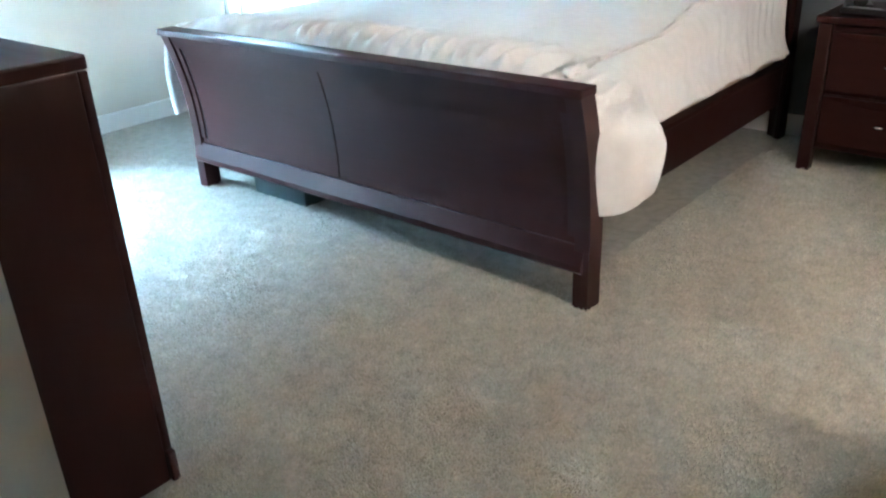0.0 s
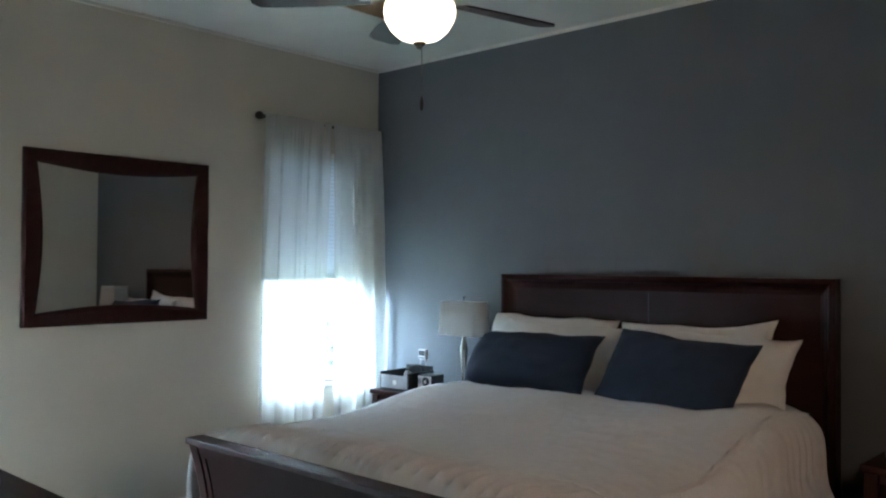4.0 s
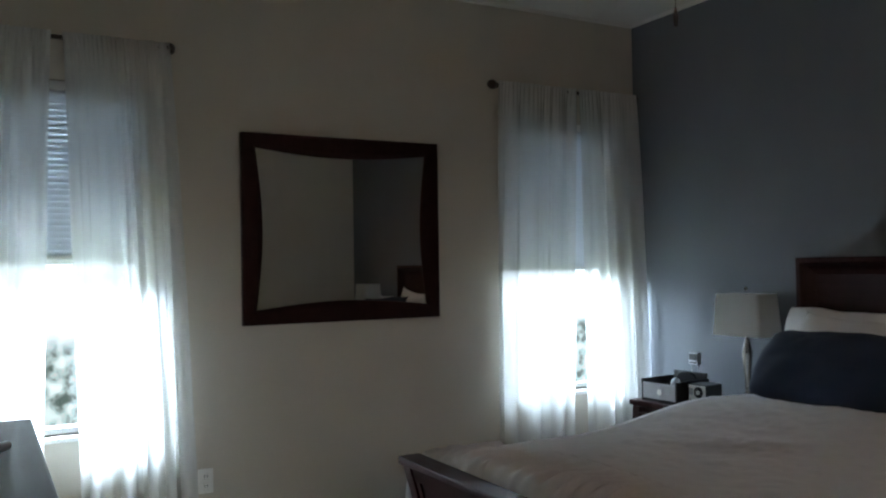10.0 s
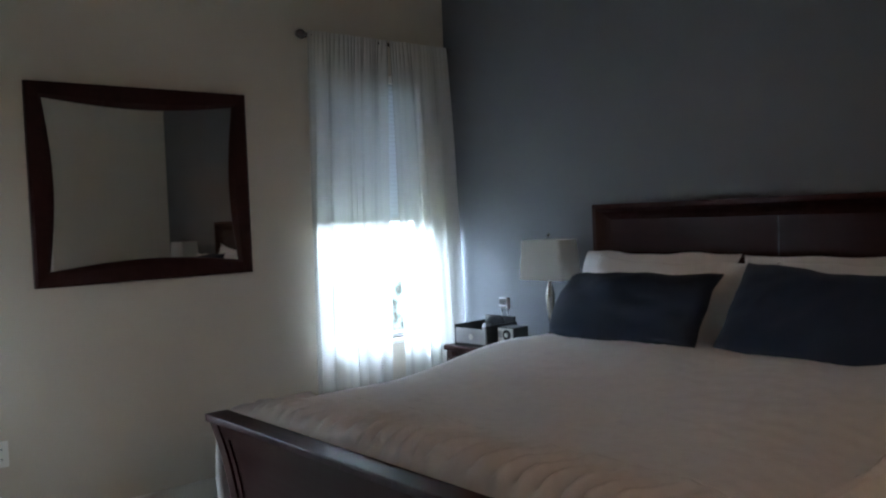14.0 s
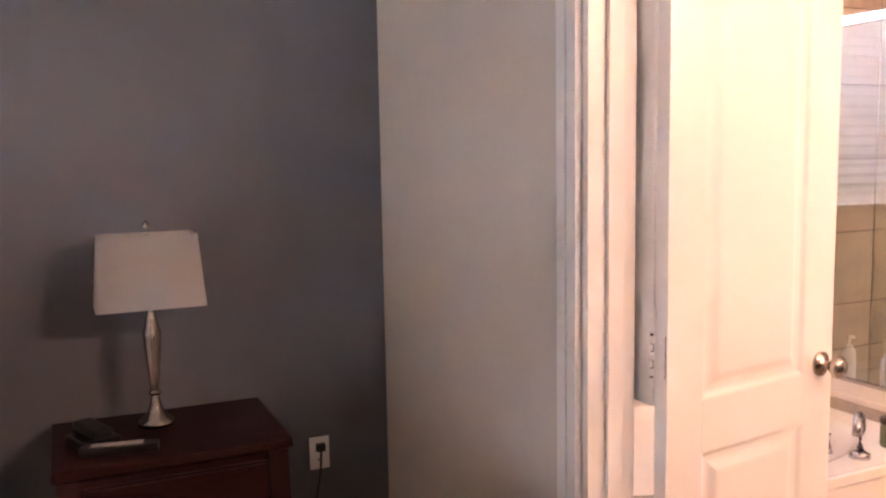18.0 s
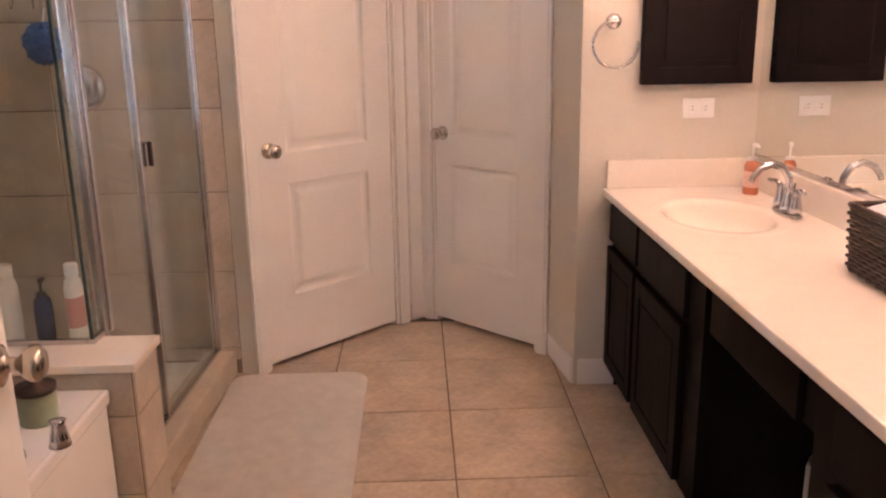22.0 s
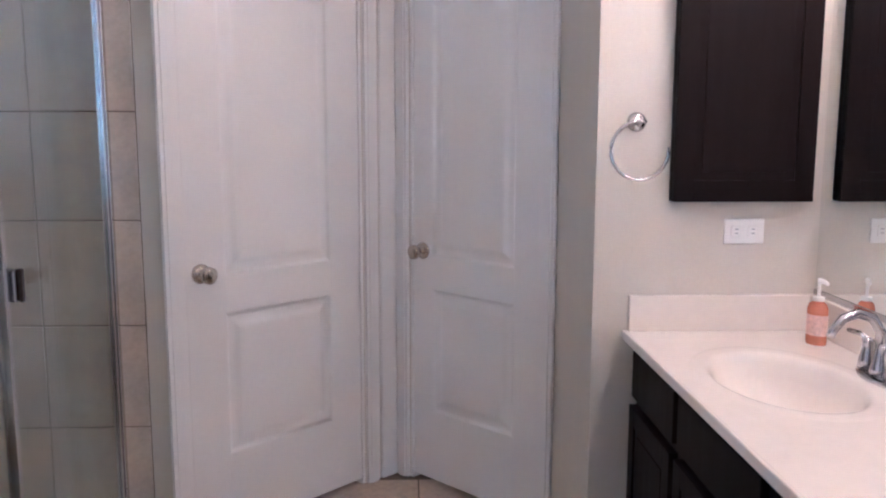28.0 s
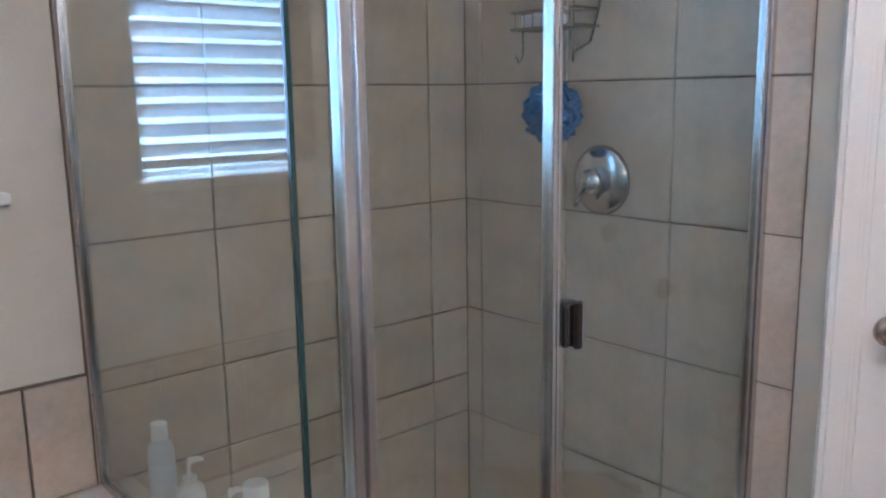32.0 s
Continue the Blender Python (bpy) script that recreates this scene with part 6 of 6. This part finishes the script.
g("door_stile", 6.6105, 6.6215, GY - 0.010, GY + 0.010, 0.12, GT - 0.015, M["satin"], bevel=0.003)
g("hinge_stile", 7.197, 7.207, GY - 0.010, GY + 0.010, 0.12, GT - 0.015, M["satin"], bevel=0.003)
g("wall_jamb", 7.2085, 7.2265, GY - 0.015, GY + 0.015, 0.105, GT, M["satin"], bevel=0.003)
g("curb_channel", 6.238, 7.208, GY - 0.012, GY + 0.012, 0.101, 0.114, M["satin"], bevel=0.002)
g("header", GX - 0.012, 7.2265, GY - 0.016, GY + 0.016, GT + 0.0005, GT + 0.04, M["satin"], bevel=0.004)
square(g("header", GX - 0.012, GX + 0.012, GC + 0.0185, -0.107, GT + 0.0005, GT + 0.04, M["satin"], bevel=0.004))
g("door_handle", 6.626, 6.672, GY - 0.020, GY - 0.004, 0.955, 1.03, M["chrome"], "chrome pull plate", bevel=0.004)
g("handle_grip", 6.640, 6.654, GY - 0.030, GY - 0.0205, 0.953, 1.032, M["bronze"], bevel=0.003)
g("handle_back", 6.626, 6.672, GY + 0.004, GY + 0.020, 0.955, 1.03, M["chrome"], bevel=0.004)

# fittings on the shower wall
SW = 7.221
va = thing("shower_valve", (SW, -0.60, 1.165), "round chrome shower valve with a lever", "shower valve")
part("escutcheon", lathe([(0, -0.016), (0.045, -0.015), (0.075, -0.009), (0.086, -0.001), (0, -0.001)], 36, axis="x"), M["chrome"], va, smooth=True)
part("hub", lathe([(0, -0.06), (0.026, -0.058), (0.033, -0.045), (0.033, -0.016), (0, -0.0155)], 26, axis="x"), M["chrome"], va, smooth=True)
part("lever", tube([(-0.05, 0, 0), (-0.058, 0.02, -0.03), (-0.056, 0.035, -0.06)], [0.010, 0.008, 0.006], 10), M["chrome"], va, smooth=True)
sh = thing("shower_fixture", (SW, -0.515, 1.945), "chrome shower head on a bent arm", "shower head")
part("flange", lathe([(0, -0.012), (0.022, -0.010), (0.030, -0.001), (0, -0.001)], 22, axis="x"), M["chrome"], sh, smooth=True)
part("arm", tube([(-0.005, 0, 0), (-0.06, 0, 0.005), (-0.11, 0.0, -0.025), (-0.14, 0.005, -0.065)], 0.009, 12), M["chrome"], sh, smooth=True)
hd_ = lathe([(0, 0.04), (0.014, 0.038), (0.018, 0.015), (0.040, -0.015), (0.044, -0.032), (0.038, -0.038), (0, -0.040)], 28)
bmesh.ops.transform(hd_, matrix=Matrix.Translation((-0.155, 0.006, -0.10)) @ pose(0, 0, 0, 0, 22, 0), verts=hd_.verts)
part("head", hd_, M["chrome"], sh, "bell shaped chrome head", True)
ca = thing("shower_caddy", (SW - 0.05, -0.50, 1.93), "hanging wire shower caddy with two shelves", "caddy")
part("hanger", tube([(0.0, 0.03, 0.035), (0.0, 0.028, -0.05), (0.02, 0.03, -0.22), (0.02, 0.03, -0.48)], 0.003, 8), M["brushed"], ca)
part("hanger", tube([(0.0, 0.03, 0.035), (0.0, 0.032, -0.05), (0.02, -0.03, -0.22), (0.02, -0.03, -0.48)], 0.003, 8), M["brushed"], ca)
for z, w in ((-0.24, 0.11), (-0.40, 0.10)):
    sh_ = part("shelf", tube([(0.03, -w, z), (-0.06, -w, z), (-0.06, w, z), (0.03, w, z)], 0.0035, 8, closed=True), M["brushed"], ca)
    part("guard", tube([(0.03, -w, z + 0.04), (-0.06, -w, z + 0.04), (-0.06, w, z + 0.04), (0.03, w, z + 0.04)], 0.003, 8, closed=True), M["brushed"], sh_)
    for k in range(7):
        y = -w + 2 * w * (k + 0.5) / 7
        part("wire", tube([(0.03, y, z), (-0.06, y, z), (-0.06, y, z + 0.04)], 0.002, 6), M["brushed"], sh_)
part("hook", tube([(-0.05, 0.07, -0.40), (-0.05, 0.07, -0.46), (-0.065, 0.07, -0.48), (-0.075, 0.07, -0.465)], 0.003, 8), M["brushed"], ca)
part("hook", tube([(-0.05, -0.13, -0.10), (-0.05, -0.16, -0.20), (-0.05, -0.165, -0.36), (-0.05, -0.14, -0.44), (-0.05, -0.09, -0.46)], 0.0035, 8), M["brushed"], ca)
bottle("shampoo_bottle", SW - 0.075, -0.615, 1.675, 0.030, 0.165, (M["tub"], M["sapphire"], M["green"]), "white and green shampoo bottle on the caddy shelf", False, 0.65, 0.12)
sp = thing("soap_bar", (SW - 0.07, -0.47, 1.535), "pale blue sponge on the lower caddy shelf", "sponge")
part("block", box(-0.03, 0.03, -0.05, 0.05, 0.0, 0.03, 0.01, seg=3), M["label"], sp)
rz = thing("razor", (SW - 0.085, -0.44, 1.715), "dark razor lying on the caddy shelf", "razor")
part("grip", tube([(0, -0.03, 0.0), (0, 0.06, 0.004)], 0.007, 8), M["black"], rz)
part("blade_head", box(-0.010, 0.010, 0.06, 0.072, -0.016, 0.02, 0.003), M["grey"], rz)
lf = thing("loofah", (SW - 0.085, -0.515, 1.33), "blue mesh loofah hanging from the caddy", "loofah")
b = bmesh.new()
for k in range(90):
    a, c = random.uniform(0, 2 * math.pi), random.uniform(-1, 1)
    s = math.sqrt(1 - c * c)
    n_ = Vector((s * math.cos(a), s * math.sin(a), c))
    rr = random.uniform(0.050, 0.072)
    u_ = n_.orthogonal().normalized()
    w_ = n_.cross(u_)
    q0 = random.uniform(0, 6.28)
    pts = [n_ * rr * (0.86 + 0.14 * math.sin(3 * t_)) + (u_ * math.cos(t_ + q0) + w_ * math.sin(t_ + q0)) * 0.026 for t_ in [2 * math.pi * j / 9 for j in range(9)]]
    join(b, tube(pts, 0.006, 5, closed=True))
join(b, lathe([(0, -0.05), (0.035, -0.037), (0.05, 0), (0.035, 0.037), (0, 0.05)], 16))
part("mesh_ball", b, M["loofah"], lf, smooth=True)
part("cord", tube([(0, 0, 0.05), (0.01, -0.01, 0.12)], 0.003, 6), M["plate"], lf)
for nm, y, r, h, mats, pump, lab in (("body_wash_bottle", -0.345, 0.026, 0.20, (M["label"], W), False, "pale blue bottle at the back of the low wall"), ("lotion_bottle", -0.475, 0.028, 0.165, (W, W, W), True, "white pump bottle at the back of the low wall"), ("shampoo_bottle", -0.735, 0.034, 0.215, (W, W, W), False, "tall white bottle on the low wall"), ("body_wash_bottle", -0.640, 0.026, 0.165, (M["label"], W), True, "pale blue pump bottle on the low wall"),
                                     ("conditioner_bottle", -0.825, 0.029, 0.170, (M["sapphire"], M["black"], M["sapphire"]), True, "dark blue pump bottle on the low wall"), ("lotion_bottle", -0.912, 0.029, 0.215, (W, W, M["red_label"]), False, "white bottle with a red label on the low wall")):
    bottle(nm, 6.182, y, 0.554, r, h, mats, lab, pump, 0.8, 0.16 if not pump else 0.26, group="bottles on the low wall")

# bathroom window and its blind
wb = structure(thing("window_3", ((WIN_B[0] + WIN_B[1]) / 2, 0.03, WIN_B[2]), "white framed window over the tub", "window"), "white framed window over the tub", "window")
hwb, hhb = (WIN_B[1] - WIN_B[0]) / 2, WIN_B[3] - WIN_B[2]
b = bmesh.new()
for r in ((-hwb, -hwb + 0.04, 0, hhb), (hwb - 0.04, hwb, 0, hhb), (-hwb + 0.04, hwb - 0.04, 0, 0.016), (-hwb + 0.04, hwb - 0.04, hhb - 0.045, hhb)):
    box(r[0], r[1], -0.03, 0.03, r[2], r[3], 0.004, bm=b)
part("window_frame", b, M["white"], wb)
p = part("pane", box(-hwb + 0.04, hwb - 0.04, -0.003, 0.003, 0.016, hhb - 0.045), M["pane"], wb)
p.visible_shadow = False
part("window_sill", box(-hwb - 0.03, hwb + 0.02, -0.165, -0.032, -0.02, 0.003, 0.005), M["white"], wb)
blinds("window_blind", ((WIN_B[0] + WIN_B[1]) / 2, -0.06), WIN_B[1] - WIN_B[0] - 0.02, 2.29, 1.225, 0.044, "white two-inch blind with tilted slats", -36, "x", -1, 1.15, "slat")

# ---- tiles, last ----
tile_meshes = {}


def tile(parent, w, h, m, mat, thick=0.006):
    """One tile with eased edges, w by h, its face along local +z."""
    key = (round(w, 3), round(h, 3), mat.name)
    if key not in tile_meshes:
        bm = box(-w / 2, w / 2, -h / 2, h / 2, 0, thick)
        tops = [e for e in bm.edges if all(v.co.z > thick / 2 for v in e.verts)]
        bmesh.ops.bevel(bm, geom=tops, offset=0.0015, segments=1, affect="EDGES")
        me = bpy.data.meshes.new("tile")
        bm.to_mesh(me)
        bm.free()
        me.materials.append(mat)
        tile_meshes[key] = me
    t = new("tile", tile_meshes[key])
    t.parent = parent
    t.matrix_world = m
    return t


def tile_field(parent, axis, at, us, vs, mat, facing, gap=0.0045):
    """Tiles between the joint lines us and vs on a plane: axis x or y (upright) or z (floor)."""
    for u0, u1 in zip(us, us[1:]):
        for v0, v1 in zip(vs, vs[1:]):
            w, h = u1 - u0 - gap, v1 - v0 - gap
            if w < 0.01 or h < 0.01:
                continue
            u, v = (u0 + u1) / 2, (v0 + v1) / 2
            if axis == "z":
                m = Matrix.Translation((u, v, at))
            elif axis == "x":
                m = Matrix.Translation((at, u, v)) @ Matrix(((0, 0, facing, 0), (1, 0, 0, 0), (0, 1, 0, 0), (0, 0, 0, 1)))
            else:
                m = Matrix.Translation((u, at, v)) @ Matrix(((1, 0, 0, 0), (0, 0, facing, 0), (0, 1, 0, 0), (0, 0, 0, 1)))
            tile(parent, w, h, m, mat)


ROWS = [0.06, 0.112, 0.435, 0.758, 1.081, 1.404, 1.727, 2.05, 2.373]
bk = structure(finish("shower_backing", box(7.2275, 7.2379, -1.104, -0.107, 0.0, 2.373), M["grout"]), "tiled shower wall with brown grout", "wall")
tile_field(bk, "x", 7.2275, [-1.105, -0.797, -0.485, -0.172, -0.108], ROWS, M["tile"], -1)
bn = structure(finish("shower_back_wall", box(6.129, 7.2272, -0.1055, -0.0951, 0.554, 2.373), M["grout"]), "tiled shower back wall with brown grout", "wall")
tile_field(bn, "y", -0.1055, [6.13, 6.438, 6.761, 7.084, 7.221], [0.554] + ROWS[3:], M["tile"], -1)
bl2 = structure(finish("shower_back_wall_low", box(KW1 + 0.001, 7.2272, -0.1055, -0.0951, 0.0, 0.5535), M["grout"]), "low part of the tiled shower back wall", "wall")
tile_field(bl2, "y", -0.1055, [6.205, 6.438, 6.761, 7.084, 7.221], [0.06, 0.112, 0.435, 0.553], M["tile"], -1)
bt = structure(finish("tub_surround", box(XF + 0.001, 6.0, -0.1055, -0.0951, 0.40, 0.806), M["grout"]), "row of beige tiles above the tub", "wall")
tile_field(bt, "y", -0.1055, [4.57, 4.823, 5.146, 5.469, 5.792, 6.0], [0.487, 0.804], M["tile"], -1)
be = structure(finish("cap_surround", box(6.0005, 6.1285, -0.1055, -0.0951, 0.5535, 0.806), M["grout"]), "beige tile above the marble cap", "wall")
tile_field(be, "y", -0.1055, [6.0, 6.129], [0.5535, 0.804], M["tile"], -1)
kn = scene.objects["wall_knee"]
tile_field(kn, "x", KW0, [-1.105, -0.782, -0.459, -0.136, -0.108], [0.0, 0.18, 0.405, 0.528], M["tile"], -1)
tile_field(kn, "y", -1.105, [KW0, KW1], [0.0, 0.18, 0.405, 0.528], M["tile"], -1)
fx = [4.51] + [6.335 + 0.487 * k for k in range(-3, 4)]
fy = [-3.08] + [-1.942 + 0.452 * k for k in range(-2, 5)]
tile_field(bath_floor, "z", -0.0055, fx, fy, M["floortile"], 1, 0.006)


# ---- carpet pile, nearest stretch ----
def carpet_tufts():
    """Twisted cut-pile tufts over the carpet by the bed, leaning in soft patches."""
    rng = np.random.default_rng(11)
    spots = []
    for x0, x1, y0, y1, many in ((1.0, 4.42, -3.38, -2.02, 120000), (3.16, 4.42, -2.02, -0.1, 45000), (2.94, 4.42, -3.84, -3.38, 18000), (0.02, 1.2, -3.38, -2.02, 26000)):
        spots.append(np.column_stack((rng.uniform(x0, x1, many), rng.uniform(y0, y1, many))))
    p = np.concatenate(spots)
    n = len(p)
    field = np.sin(p[:, 0] * 11 + 2 * np.sin(p[:, 1] * 7)) + np.sin(p[:, 1] * 13 + 2.4 * np.sin(p[:, 0] * 6)) + 0.8 * np.sin(p[:, 0] * 31 + p[:, 1] * 23) + 0.8 * np.sin(p[:, 0] * 19 - p[:, 1] * 37)
    lean = field * 0.9 + rng.normal(0, 0.9, n)
    h = rng.uniform(0.007, 0.013, n)
    r = rng.uniform(0.0028, 0.0046, n)
    turn = rng.uniform(0, 6.28, n)
    tip = np.column_stack((p[:, 0] + 0.004 * np.cos(lean), p[:, 1] + 0.004 * np.sin(lean), h))
    co = np.empty((n, 4, 3))
    for k in range(3):
        a = turn + 2.094 * k
        co[:, k] = np.column_stack((p[:, 0] + r * np.cos(a), p[:, 1] + r * np.sin(a), np.full(n, -0.001)))
    co[:, 3] = tip
    base = np.arange(n)[:, None] * 4
    tri = (base[:, None, :] + np.array([[0, 1, 3], [1, 2, 3], [2, 0, 3]])[None]).reshape(-1)
    me = bpy.data.meshes.new("carpet_pile")
    me.vertices.add(n * 4)
    me.vertices.foreach_set("co", co.reshape(-1))
    me.loops.add(n * 9)
    me.loops.foreach_set("vertex_index", tri.astype(np.int32))
    me.polygons.add(n * 3)
    me.polygons.foreach_set("loop_start", np.arange(0, n * 9, 3, dtype=np.int32))
    me.update(calc_edges=True)
    me.materials.append(M["carpetpile"])
    tagged(new("carpet_pile", me), "soft beige cut pile of the bedroom carpet", "carpet", "", "stuff")


carpet_tufts()
